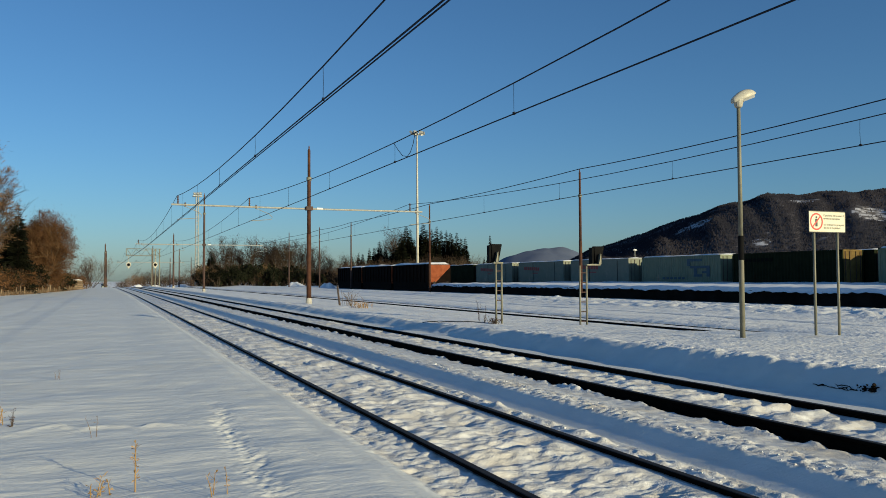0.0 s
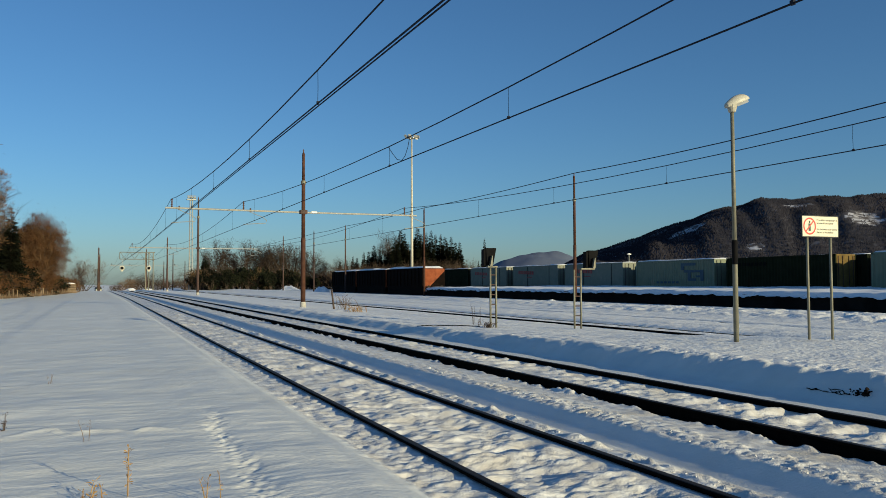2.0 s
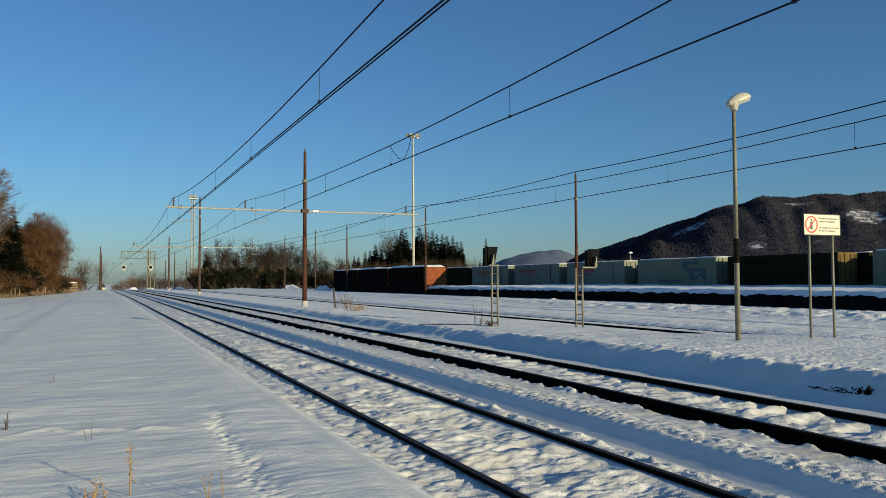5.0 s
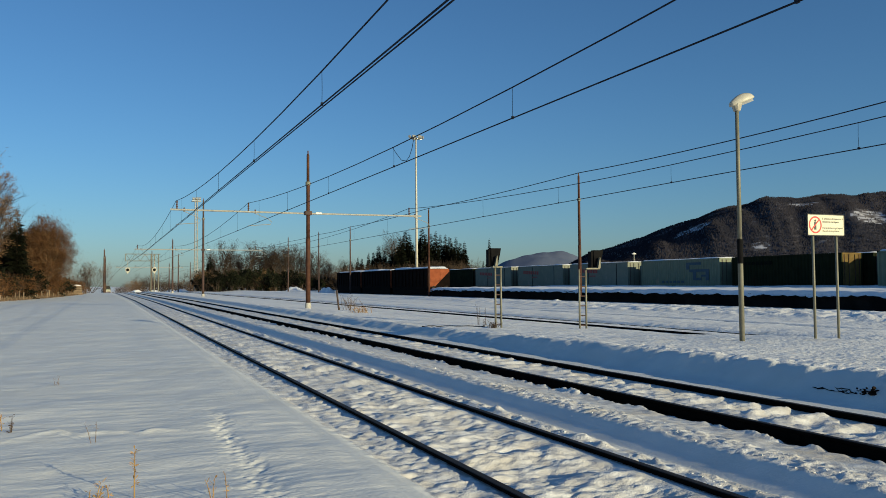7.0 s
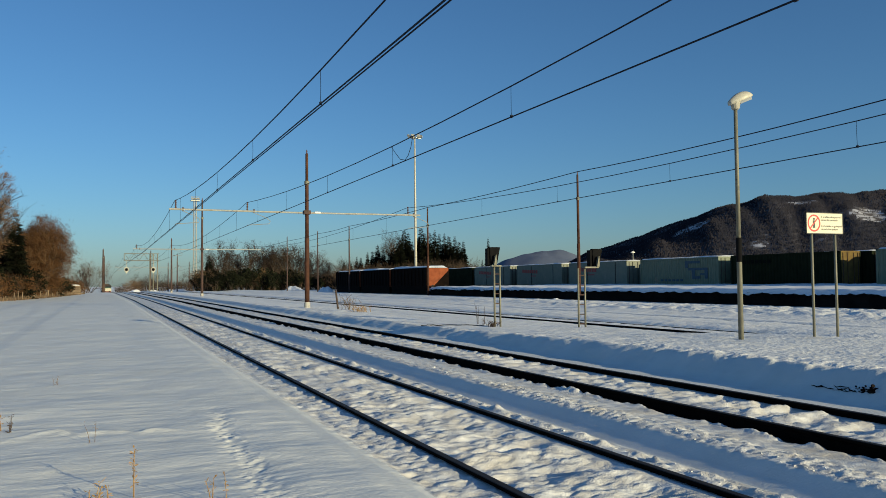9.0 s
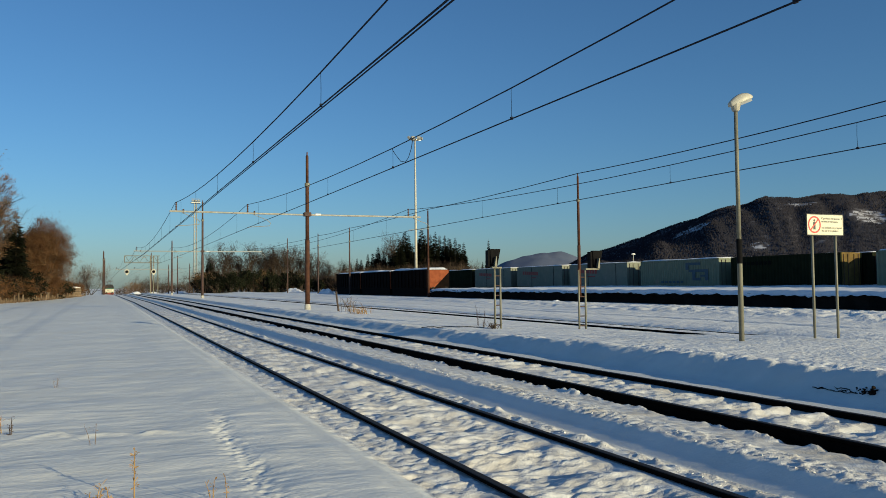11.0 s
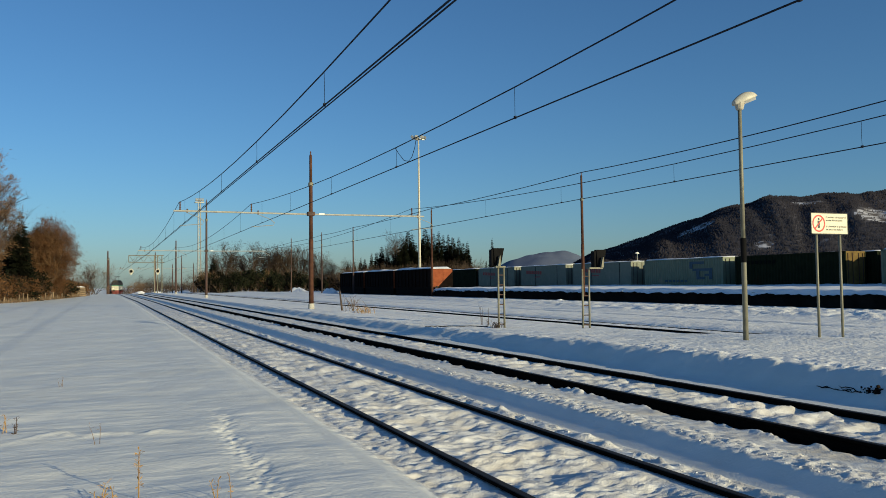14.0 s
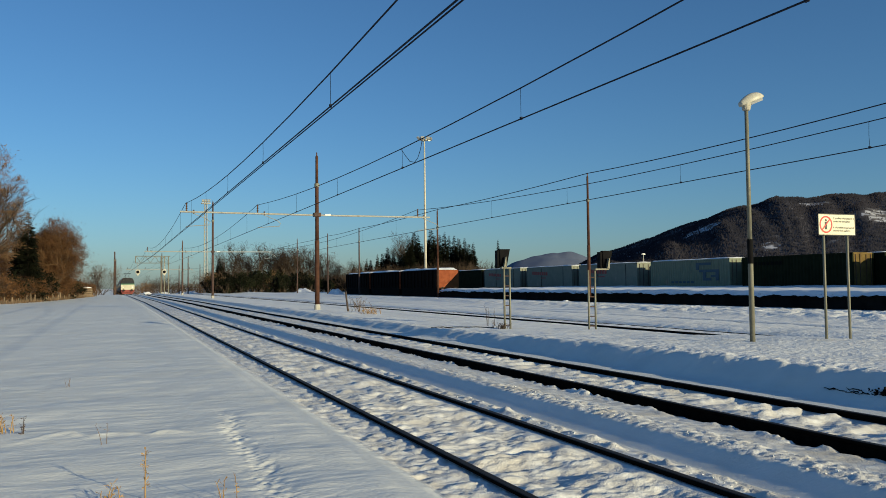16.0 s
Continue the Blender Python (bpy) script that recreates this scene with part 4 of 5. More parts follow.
# ---- trees and shrubs ----
def grow(b, rnd, p, d, length, r, level, counts, lift, ends, droop=0.0):
    """One limb of three pieces and, from it, the limbs of the next level."""
    pts, rad = [p.copy()], [r]
    q, dd = p.copy(), d.copy()
    n = 3 if level < 2 else 2
    for i in range(n):
        dd = (dd + Vector((rnd.gauss(0, 0.13), rnd.gauss(0, 0.13), lift * 0.25 - droop * level * 0.1 + rnd.gauss(0, 0.08)))).normalized()
        q = q + dd * (length / n)
        pts.append(q.copy())
        rad.append(r * (1 - 0.8 * (i + 1) / n))
    b.tube(pts, rad, 5 if level == 0 else 3, cap=False, k=0 if level < 2 else 1)
    if level + 1 > len(counts):
        ends.append(q)
        return
    for i in range(counts[level]):
        u = (0.22 if level == 0 else 0.15) + (0.8 if level == 0 else 0.85) * (i + rnd.random()) / counts[level]
        k = min(int(u * n), n - 1)
        base = pts[k].lerp(pts[k + 1], min(1, u * n - k))
        a = rnd.uniform(0, 6.283)
        side = dd.cross(Vector((math.cos(a), math.sin(a), 0.2))).normalized()
        nd = (dd * rnd.uniform(0.35, 0.9) + side * rnd.uniform(0.6, 1.1) + Vector((0, 0, lift))).normalized()
        grow(b, rnd, base, nd, length * rnd.uniform(0.38, 0.62) * (1.1 - 0.45 * u if level == 0 else 1), max(r * 0.42, 0.008), level + 1, counts, lift, ends, droop)


def bare_tree(seed, tall, counts=(10, 7, 6), r=0.16, lift=0.25, twig=TWIG, leaves=0, leaf=0.16, stems=1, spread=0.1, foliage=NEEDLE):
    """Meshes of a wood skeleton and, where asked, of its dry leaves."""
    rnd = random.Random(seed)
    b, ends = Bits(), []
    for s in range(stems):
        a = rnd.uniform(0, 6.283)
        d = Vector((math.cos(a) * spread * rnd.uniform(0.4, 1.6), math.sin(a) * spread * rnd.uniform(0.4, 1.6), 1)).normalized()
        grow(b, rnd, Vector((rnd.uniform(-0.25, 0.25) * (stems > 1), rnd.uniform(-0.25, 0.25) * (stems > 1), -0.3)), d, tall * rnd.uniform(0.62, 0.78), r, 0, counts, lift, ends)
    wood = b.mesh("wood", [BARK, twig])
    lm = None
    if leaves:
        c = Bits()
        for i in range(leaves):
            p = rnd.choice(ends) + Vector((rnd.gauss(0, 0.16), rnd.gauss(0, 0.16), rnd.gauss(-0.05, 0.16)))
            u = Vector((rnd.gauss(0, 1), rnd.gauss(0, 1), rnd.gauss(0, 1))).normalized()
            v = u.orthogonal().normalized()
            s = leaf * rnd.uniform(0.6, 1.4)
            if foliage in (TWIG, TWIG_RED):
                u = (u + Vector((0, 0, 0.7))).normalized()
                c.face([p, p + u * s + v * 0.028, p + u * s * 2.2])
                continue
            c.face([p, p + u * s + v * s * 0.35, p + u * s * 1.7, p + u * s * 0.9 - v * s * 0.4])
        lm = c.mesh("leaves", foliage)
    return wood, lm


def conifer_mesh(seed, tall, wide):
    rnd = random.Random(seed)
    t, c = Bits(), Bits()
    t.tube([(0, 0, -0.3), (0.03, 0.02, tall * 0.5), (0, 0, tall)], [tall * 0.016, tall * 0.01, 0.01], 6)
    z = tall * 0.05
    while z < tall * 0.985:
        u = z / tall
        L = wide * (1 - u) ** 0.85 * rnd.uniform(0.75, 1.15) + 0.22
        n = 13 if u < 0.8 else 7
        a0 = rnd.uniform(0, 6.28)
        for i in range(n):
            a = a0 + 6.283 * i / n + rnd.gauss(0, 0.15)
            l = L * rnd.uniform(0.65, 1.15)
            out = Vector((math.cos(a), math.sin(a), 0))
            side = Vector((-math.sin(a), math.cos(a), 0))
            zb = z + rnd.gauss(0, tall * 0.014)
            root, tip = Vector((0, 0, zb)), out * l + Vector((0, 0, zb - l * rnd.uniform(0.15, 0.5) + l * 0.25 * u))
            mid = root.lerp(tip, 0.55) + Vector((0, 0, 0.08 * l))
            for k in range(5):
                f = 0.2 + 0.16 * k
                p = root.lerp(mid, f / 0.55) if f < 0.55 else mid.lerp(tip, (f - 0.55) / 0.45)
                w = l * 0.58 * (1.15 - f)
                for s in (-1, 1):
                    e = p + side * s * w + out * w * 0.6 + Vector((0, 0, -w * rnd.uniform(0.2, 0.7)))
                    c.face([p - out * 0.07 * l, p + out * 0.16 * l, e])
            c.face([mid - side * 0.05 * l, mid + side * 0.05 * l, tip])
        z += tall * rnd.uniform(0.012, 0.019)
    return t.mesh("trunk", BARK), c.mesh("needles", NEEDLE)


def plant(name, meshes, names, x, y, label, category, group, size=1.0, turn=0.0, z=None):
    t = thing(name, pose(x, y, (z_at(x, y) if z is None else z), rz=turn), label, category, group)
    t.scale = (size, size, size)
    for n, me in zip(names, meshes):
        if me:
            part(n, me, None, t)
    return t


def at_view(px, y):
    """The x on the line of sight at an angle given by an offset from the middle of the view, at distance y."""
    return y * math.tan(radians(23.16) + math.atan((px - 784) / 1400))


rnd = random.Random(77)
BARE = [bare_tree(s, 12, (13, 7, 4), 0.24, 0.24, TWIG, 2600, 0.3, 1, 0.1, TWIG) for s in (1, 2, 3)]
IVY = [bare_tree(s, 6.5, (6, 4), 0.08, 0.2, TWIG, 1300, 0.32, 4, 0.4) for s in (51, 52)]
BUSHES = [bare_tree(s, 6, (6, 4), 0.06, 0.18, TW, 900, 0.42, 5, 0.55, TW) for s, TW in ((11, TWIG), (12, TWIG), (13, TWIG_RED), (14, TWIG))]
CONIFERS = [conifer_mesh(s, 12, w) for s, w in ((21, 2.3), (22, 2.9), (23, 1.9))]

# the wood behind the yard
for px, y, h in ((392, 235, 13.5), (404, 238, 11), (440, 232, 12), (455, 236, 12.5), (470, 232, 12.6), (486, 236, 13), (498, 230, 12.5), (430, 244, 11), (418, 240, 10.5), (512, 228, 12), (526, 226, 11.5),
                 (545, 222, 10.5), (575, 215, 9), (588, 214, 8.5), (605, 206, 8), (383, 228, 11.5), (412, 226, 12.5), (448, 226, 13), (462, 228, 13.4), (478, 224, 13), (492, 226, 13.2), (505, 222, 12.4), (520, 222, 12), (535, 220, 11), (560, 216, 10), (690, 190, 11), (702, 192, 13.5), (684, 195, 10), (712, 195, 12)):
    k = rnd.randrange(3)
    plant("bare_tree", BARE[k], ("wood", "leaves"), at_view(px, y), y, "leafless grey-brown winter tree at the wood's edge", "bare tree", "leafless trees behind the yard", h / 11, rnd.uniform(0, 360))
for i in range(62):
    px = 352 + 258 * (i + rnd.random()) / 62
    y = rnd.uniform(190, 222)
    plant("shrub", BUSHES[rnd.randrange(4)], ("wood", "leaves"), at_view(px, y), y, "dense leafless brown undergrowth shrub", "shrub", "undergrowth behind the yard", rnd.uniform(0.6, 1.0) * (1.15 if px < 560 else 0.95), rnd.uniform(0, 360))
for i in range(70):
    px = 350 + 262 * (i + rnd.random()) / 70
    y = rnd.uniform(186, 205)
    plant("evergreen_shrub", IVY[rnd.randrange(2)], ("wood", "leaves"), at_view(px, y), y, "dark evergreen thicket at the wood's edge", "shrub", "evergreen thicket behind the yard", rnd.uniform(0.55, 0.85) * (1.05 if px < 540 else 0.7), rnd.uniform(0, 360))
for px, y, h in ((371, 222, 9.5), (367, 224, 8), (376, 226, 8.5), (480, 224, 9),
                 (610, 178, 6.5), (622, 180, 7), (640, 178, 7.5), (652, 176, 8.8), (661, 178, 9), (670, 176, 10.5), (681, 178, 9.5), (697, 180, 10), (708, 170, 12), (717, 172, 13.8), (724, 176, 13.5), (731, 170, 11),
                 (747, 172, 14.5), (754, 170, 13), (763, 174, 13.5), (771, 170, 13.8), (779, 174, 13.2), (788, 170, 13), (796, 172, 12.5), (807, 166, 12.2), (814, 168, 11), (822, 165, 11), (740, 182, 12), (800, 180, 12), (690, 172, 8.5), (633, 185, 8),
                 (866, 160, 11.5), (855, 160, 6.5)):
    k = rnd.randrange(3)
    slim = 0.62 if px > 840 else 1.0
    t = plant("conifer", CONIFERS[k], ("trunk", "needles"), at_view(px, y), y, "dark green spruce behind the goods wagons", "conifer", "spruces behind the yard", h / 12, rnd.uniform(0, 360))
    t.scale = (h / 12 * slim, h / 12 * slim, h / 12)
for i in range(46):
    px = 600 + 250 * (i + rnd.random()) / 46
    y = rnd.uniform(150, 166)
    plant("shrub", BUSHES[(0, 1, 3, 2)[rnd.randrange(4)]], ("wood", "leaves"), at_view(px, y), y, "leafless brown shrub before the spruces", "shrub", "shrubs behind the wagons", rnd.uniform(0.8, 1.25), rnd.uniform(0, 360))
# far growth beyond the crest
for i in range(40):
    px = 206 + 150 * (i + rnd.random()) / 40
    y = rnd.uniform(330, 420) if px > 232 else rnd.uniform(430, 520)
    plant("shrub", BUSHES[rnd.randrange(4)], ("wood", "leaves"), at_view(px, y), y, "far hazy leafless thicket beyond the crest", "shrub", "far thickets", rnd.uniform(0.9, 1.6) * (0.8 if px < 230 else 1), rnd.uniform(0, 360))
for i in range(60):
    px = 360 + 520 * (i + rnd.random()) / 60
    y = rnd.uniform(300, 360)
    plant("shrub", BUSHES[rnd.randrange(4)], ("wood", "leaves"), at_view(px, y), y, "far hazy leafless thicket beyond the yard", "shrub", "far thickets", rnd.uniform(1.2, 1.9), rnd.uniform(0, 360))
for i in range(12):
    y = rnd.uniform(235, 420)
    plant("shrub", BUSHES[rnd.randrange(4)], ("wood", "leaves"), -3.5 - 0.012 * y - rnd.random() * 5, y, "leafless thicket close to the line", "shrub", "thickets beside the line", rnd.uniform(0.7, 1.1), rnd.uniform(0, 360))

# the hedge and trees beside the field
HEDGE = bare_tree(61, 4.2, (6, 4), 0.05, 0.12, TWIG_RED, 1600, 0.14, 5, 0.5, LEAF_BROWN)
OAK_WOOD = bare_tree(31, 9.6, (12, 7, 4), 0.13, 0.34, TWIG_RED, stems=5, spread=0.13)[0]


def leafy_crown(seed, zc, rx, rz, clumps, leaves, size, foliage=LEAF_BROWN):
    """Dry leaves in clumps that fill a rounded crown, thicker towards its skin, with gaps between them."""
    r3 = random.Random(seed)
    centres = []
    while len(centres) < clumps:
        d = Vector((r3.gauss(0, 1), r3.gauss(0, 1), r3.gauss(0, 1))).normalized() * r3.random() ** 0.45
        centres.append((Vector((d.x * rx * (1.08 - 0.16 * d.z), d.y * rx, zc + d.z * rz)), r3.uniform(0.2, 0.5)))
    c = Bits()
    for k in range(leaves):
        o, w = r3.choice(centres)
        p = o + Vector((r3.gauss(0, w), r3.gauss(0, w), r3.gauss(0, w * 0.8)))
        u = Vector((r3.gauss(0, 1), r3.gauss(0, 1), r3.gauss(0, 1))).normalized()
        v = u.orthogonal().normalized()
        q = size * r3.uniform(0.6, 1.4)
        u = (u + (p - Vector((0, 0, zc - 3))).normalized() * 0.8).normalized()
        c.face([p, p + u * q + v * q * 0.16, p + u * q * 2.4, p + u * q * 0.9 - v * q * 0.16])
    return c.mesh("leaves", foliage)


OAK = (OAK_WOOD, leafy_crown(33, 5.8, 3.0, 4.6, 760, 42000, 0.13))
BIG = bare_tree(32, 15.5, (18, 8, 4), 0.24, 0.55, TWIG, stems=2, spread=0.07)
plant("oak_tree", OAK, ("wood", "leaves"), -7.1, 118, "broad bushy tree with russet dry leaves", "tree", "", 1.05, 20)
plant("oak_tree", OAK, ("wood", "leaves"), -9.2, 124, "broad bushy tree with russet dry leaves", "tree", "", 0.9, 140)
plant("conifer", CONIFERS[0], ("trunk", "needles"), -9.5, 105, "dark narrow spruce beside the russet tree", "conifer", "", 0.90, 0)
for k, (x, y, q) in enumerate(((-8.3, 122, 0.95), (-11.5, 119, 0.9))):
    plant("oak_tree", OAK, ("wood", "leaves"), x, y, "broad bushy tree with russet dry leaves", "tree", "russet trees beside the field", q, 75 * k)
for k in range(8):
    u = k / 8
    plant("evergreen_shrub", IVY[k % 2], ("wood", "leaves"), -12.2 + 8.0 * u ** 0.8, 96 + 52 * u ** 1.2, "dark evergreen shrub in the field hedge", "shrub", "evergreen shrubs in the hedge", rnd.uniform(0.35, 0.6), rnd.uniform(0, 360))
plant("conifer", CONIFERS[2], ("trunk", "needles"), -10.6, 107, "dark narrow spruce beside the russet tree", "conifer", "", 0.8, 0)
TALL = (BIG[0], leafy_crown(35, 10.4, 4.0, 7.0, 520, 30000, 0.17, TWIG_RED))
for x, y, q, turn in ((-12.9, 96, 0.98, 60), (-17.6, 99, 1.0, 200), (-15.2, 92, 0.8, 310)):
    plant("bare_tree", TALL, ("wood", "leaves"), x, y, "tall leafless tree with dense brown twigs beside the field", "bare tree", "tall trees beside the field", q, turn)
plant("shrub", BUSHES[2], ("wood", "leaves"), -2.7, 184, "round russet bush near the line", "shrub", "", 1.35, 30)
plant("shrub", BUSHES[1], ("wood", "leaves"), -3.6, 178, "round russet bush near the line", "shrub", "", 1.2, 80)
for i in range(44):
    u = (i + rnd.random()) / 44
    y = 92 + 70 * u ** 1.3
    x = -11.4 + 6.6 * u ** 0.75 - rnd.uniform(0.2, 2.2)
    plant("shrub", BUSHES[rnd.randrange(4)], ("wood", "leaves"), x, y, "leafless brown hedge shrub beside the field", "shrub", "hedge beside the field", rnd.uniform(0.35, 0.65), rnd.uniform(0, 360))
for i in range(24):
    u = i / 24
    y = 90 + 62 * u ** 1.2
    x = -10.9 + 7.2 * u ** 0.75 + rnd.uniform(-0.15, 0.15)
    t = thing("fence_post", pose(x, y, z_at(x, y), rnd.uniform(-4, 4), rnd.uniform(-4, 4), rnd.uniform(0, 90)), "weathered wooden fence post along the hedge", "fence post", "fence posts along the hedge")
    b = Bits()
    b.tube([(0, 0, -0.3), (0.01, 0, 0.7 + rnd.uniform(-0.2, 0.3))], [0.07, 0.06], 7)
    part("post", b, WOOD, t)

for i in range(16):
    y = 118 + 3.6 * i
    plant("shrub", BUSHES[(2, 0, 2, 1)[i % 4]], ("wood", "leaves"), -7.2 + 0.062 * (y - 118) + rnd.uniform(-0.8, 0.2), y, "low russet hedge shrub beside the field", "shrub", "low shrubs beside the field", rnd.uniform(0.3, 0.62), rnd.uniform(0, 360))

for i in range(30):
    u = (i + rnd.random()) / 30
    y = 94 + 66 * u ** 1.3
    plant("hedge_bush", HEDGE, ("wood", "leaves"), -11.3 + 7.2 * u ** 0.75 - rnd.uniform(0.3, 1.4), y, "thick brown hedge bush with dry leaves", "hedge bush", "leafy hedge beside the field", rnd.uniform(0.55, 0.95), rnd.uniform(0, 360))

# dry grass along the hedge: blades past counting
b = Bits()
for i in range(3000):
    u = rnd.random()
    y = 90 + 70 * u ** 1.3
    x = -10.9 + 7.4 * u ** 0.75 - rnd.uniform(-0.5, 1.6)
    p = Vector((x, y, z_at(x, y) - 0.05)) if i % 40 == 0 else Vector((x, y, 0.05))
    h = rnd.uniform(0.15, 0.6)
    a = rnd.uniform(0, 6.28)
    w = Vector((math.cos(a), math.sin(a), 0)) * 0.035
    b.face([p - w, p + w, p + Vector((rnd.gauss(0, 0.2), rnd.gauss(0, 0.2), h))])
tagged(new("hedge_grass", b.mesh("hedge_grass", STRAW_GREY)), "dry yellow-brown grass along the hedge", "dry grass", kind="stuff")

# ---- house and clutter at the field's edge ----
HOUSE_WALL = material("brown_plaster", (0.24, 0.16, 0.10), 0.85, color2=(0.3, 0.21, 0.14), scale=0.8)
ROOF = material("dark_roof_tiles", (0.10, 0.055, 0.04), 0.8, color2=(0.15, 0.085, 0.06), scale=3, bump=0.4, bump_scale=6)
PANE = material("dark_window_glass", (0.03, 0.035, 0.04), 0.1)
t = thing("house", pose(-19.5, 125, z_at(-19.5, 125)), "brown house with a dark roof half hidden by trees", "house")
b = Bits()
b.box((-5, -4.5, -0.3), (5, 4.5, 5.0))
part("wall", b, HOUSE_WALL, t)
b = Bits()
b.prism([(-5.2, 4.8), (5.2, 4.8), (5.2, 5.0), (0, 7.4), (-5.2, 5.0)], -5.4, 5.4, "x")
part("roof", b, ROOF, t)
for x in (-3, 0, 3):
    for z in (1.0, 3.3):
        b = Bits()
        b.box((x - 0.5, -4.56, z), (x + 0.5, -4.44, z + 1.2))
        w = part("window", b, WHITE_PAINT, t)
        b = Bits()
        b.box((x - 0.42, -4.575, z + 0.08), (x + 0.42, -4.5, z + 1.12))
        part("pane", b, PANE, w)


def log_pile(x, y, label):
    t = thing("log_pile", pose(x, y, z_at(x, y), rz=12), label, "log pile", "log piles by the hedge")
    r2 = random.Random(int(x * 10 + y))
    for k in range(5):
        for j in range(4 - k // 2):
            b = Bits()
            b.tube([(-1.4 + r2.uniform(-0.1, 0.1), j * 0.34 - 0.5 + 0.17 * (k % 2), 0.17 + 0.3 * k), (1.4 + r2.uniform(-0.1, 0.1), j * 0.34 - 0.5 + 0.17 * (k % 2), 0.17 + 0.3 * k)], r2.uniform(0.13, 0.18), 8)
            part("log", b, WOOD, t)
    b = Bits()
    b.lathe([(1.25, 0), (1.0, 0.1), (0.4, 0.2)], 14, Matrix.Translation((0, 0, 1.55)) @ Matrix.Diagonal((1.2, 0.55, 1, 1)))
    tagged(new("snow_heap", b.mesh("snow_heap", SNOW_CAP, smooth=True)), "snow lying on stacked logs", "snow", "snow on the log piles").matrix_basis = pose(x, y, z_at(x, y), rz=12)


log_pile(-5.0, 146, "stacked logs under snow at the hedge")


def snow_mound(x, y, w, d, h, label):
    A, C = np.meshgrid(np.linspace(-1, 1, 22), np.linspace(-1, 1, 22))
    R = np.sqrt(A * A + C * C)
    Z = h * (1 - step(0.1, 1.0, R)) * (1 + 0.35 * octaves(A * 2 + x, C * 2 + y, 401, 3)) - 0.08
    b = Bits()
    ids = np.arange(A.size).reshape(A.shape)
    b.v = np.stack([A * w, C * d, Z], -1).reshape(-1, 3).tolist()
    b.f = np.stack([ids[:-1, :-1], ids[:-1, 1:], ids[1:, 1:], ids[1:, :-1]], -1).reshape(-1, 4).tolist()
    b.mi = [0] * len(b.f)
    ob = tagged(new("snow_mound", b.mesh("snow_mound", SNOW_CAP, smooth=True)), label, "snow mound", "snow mounds")
    ob.matrix_basis = pose(x, y, z_at(x, y))


snow_mound(at_view(578, 124), 124, 1.7, 1.6, 1.25, "pile of cleared snow beside the wagons")
snow_mound(at_view(522, 178), 178, 3.0, 2, 0.9, "pile of cleared snow in the yard")
snow_mound(11.6, 40.8, 1.5, 1.2, 0.16, "low drift around the dry weeds")
snow_mound(33.0, 54.3, 0.7, 0.6, 0.3, "lump of snow fallen from the platform")
for px, y in ((218, 215), (284, 230), (300, 225), (252, 240)):
    snow_mound(at_view(px, y) + 3, y, 2.5, 2, 0.7, "small heap of cleared snow beside the line")


# ---- weeds ----
def weed(x, y, tall, stems, mat, label, seed, bend=0.25, seeds=10, spread=0.12, r=0.004):
    r2 = random.Random(seed)
    t = thing("dry_weed", pose(x, y, z_at(x, y)), label, "dry weed", "dry weeds in the snow")
    for s in range(stems):
        b = Bits()
        a = r2.uniform(0, 6.28)
        h = tall * r2.uniform(0.6, 1.0)
        o = Vector((r2.gauss(0, spread * 0.5), r2.gauss(0, spread * 0.5), -0.06))
        lean = Vector((math.cos(a), math.sin(a), 0)) * bend * h * r2.uniform(0.2, 1)
        pts = [o + lean * u * u + Vector((0, 0, h * u)) for u in (0, 0.3, 0.6, 0.85, 1.0)]
        b.tube(pts, [r, r, r * 0.8, r * 0.6, r * 0.3], 4)
        for k in range(seeds):
            u = r2.uniform(0.35, 1.0)
            p = o + lean * u * u + Vector((0, 0, h * u))
            q = p + Vector((r2.gauss(0, 0.010 + r), r2.gauss(0, 0.010 + r), r2.uniform(-0.01, 0.03)))
            w = Vector((r2.gauss(0, 0.6 * r), r2.gauss(0, 0.6 * r), 0.6 * r))
            b.face([p, q + w, q + (q - p) * 0.4, q - w])
        part("stem", b, mat, t)
    return t


weed(0.235, 6.6, 0.52, 1, STRAW, "tall golden dry stalk standing in the snow", 3, 0.08, 60, 0.02, 0.005)
weed(-0.07, 6.55, 0.24, 5, STRAW, "tuft of golden dry grass in the snow", 4, 0.5, 14, 0.08, 0.005)
weed(0.80, 6.2, 0.24, 3, STRAW, "thin golden dry stalks in the snow", 6, 0.7, 12, 0.1, 0.004)
weed(-1.13, 10.1, 0.34, 6, STRAW, "small tuft of pale dry grass", 7, 0.4, 12, 0.1, 0.005)
weed(-0.94, 9.9, 0.25, 2, DEAD_STEM, "dark dead stalks in the snow", 8, 0.25, 14, 0.03, 0.006)
weed(-0.7, 14.2, 0.3, 3, STRAW_GREY, "thin bleached stalks in the snow", 9, 0.3, 4, 0.05, 0.003)
weed(-0.1, 9.0, 0.35, 2, STRAW_GREY, "thin bleached stalks in the snow", 10, 0.3, 6, 0.05, 0.003)
weed(12.15, 41.0, 1.0, 22, STRAW_GREY, "clump of bleached weeds beside the mast", 12, 0.75, 34, 0.75, 0.008)
weed(12.25, 39.8, 0.42, 30, STRAW, "clump of straw-coloured weeds beside the mast", 13, 0.9, 16, 0.55, 0.010)
weed(12.02, 23.8, 0.26, 18, DEAD_STEM, "dark withered tuft at the signal's foot", 16, 0.8, 14, 0.14, 0.010)
weed(12.7, 26.2, 0.85, 5, DEAD_STEM, "dark dead seed heads beside the signal", 14, 0.2, 14, 0.35, 0.007)
weed(11.95, 24.2, 0.35, 7, STRAW_GREY, "straggling weeds at the signal's foot", 15, 0.6, 8, 0.3, 0.006)
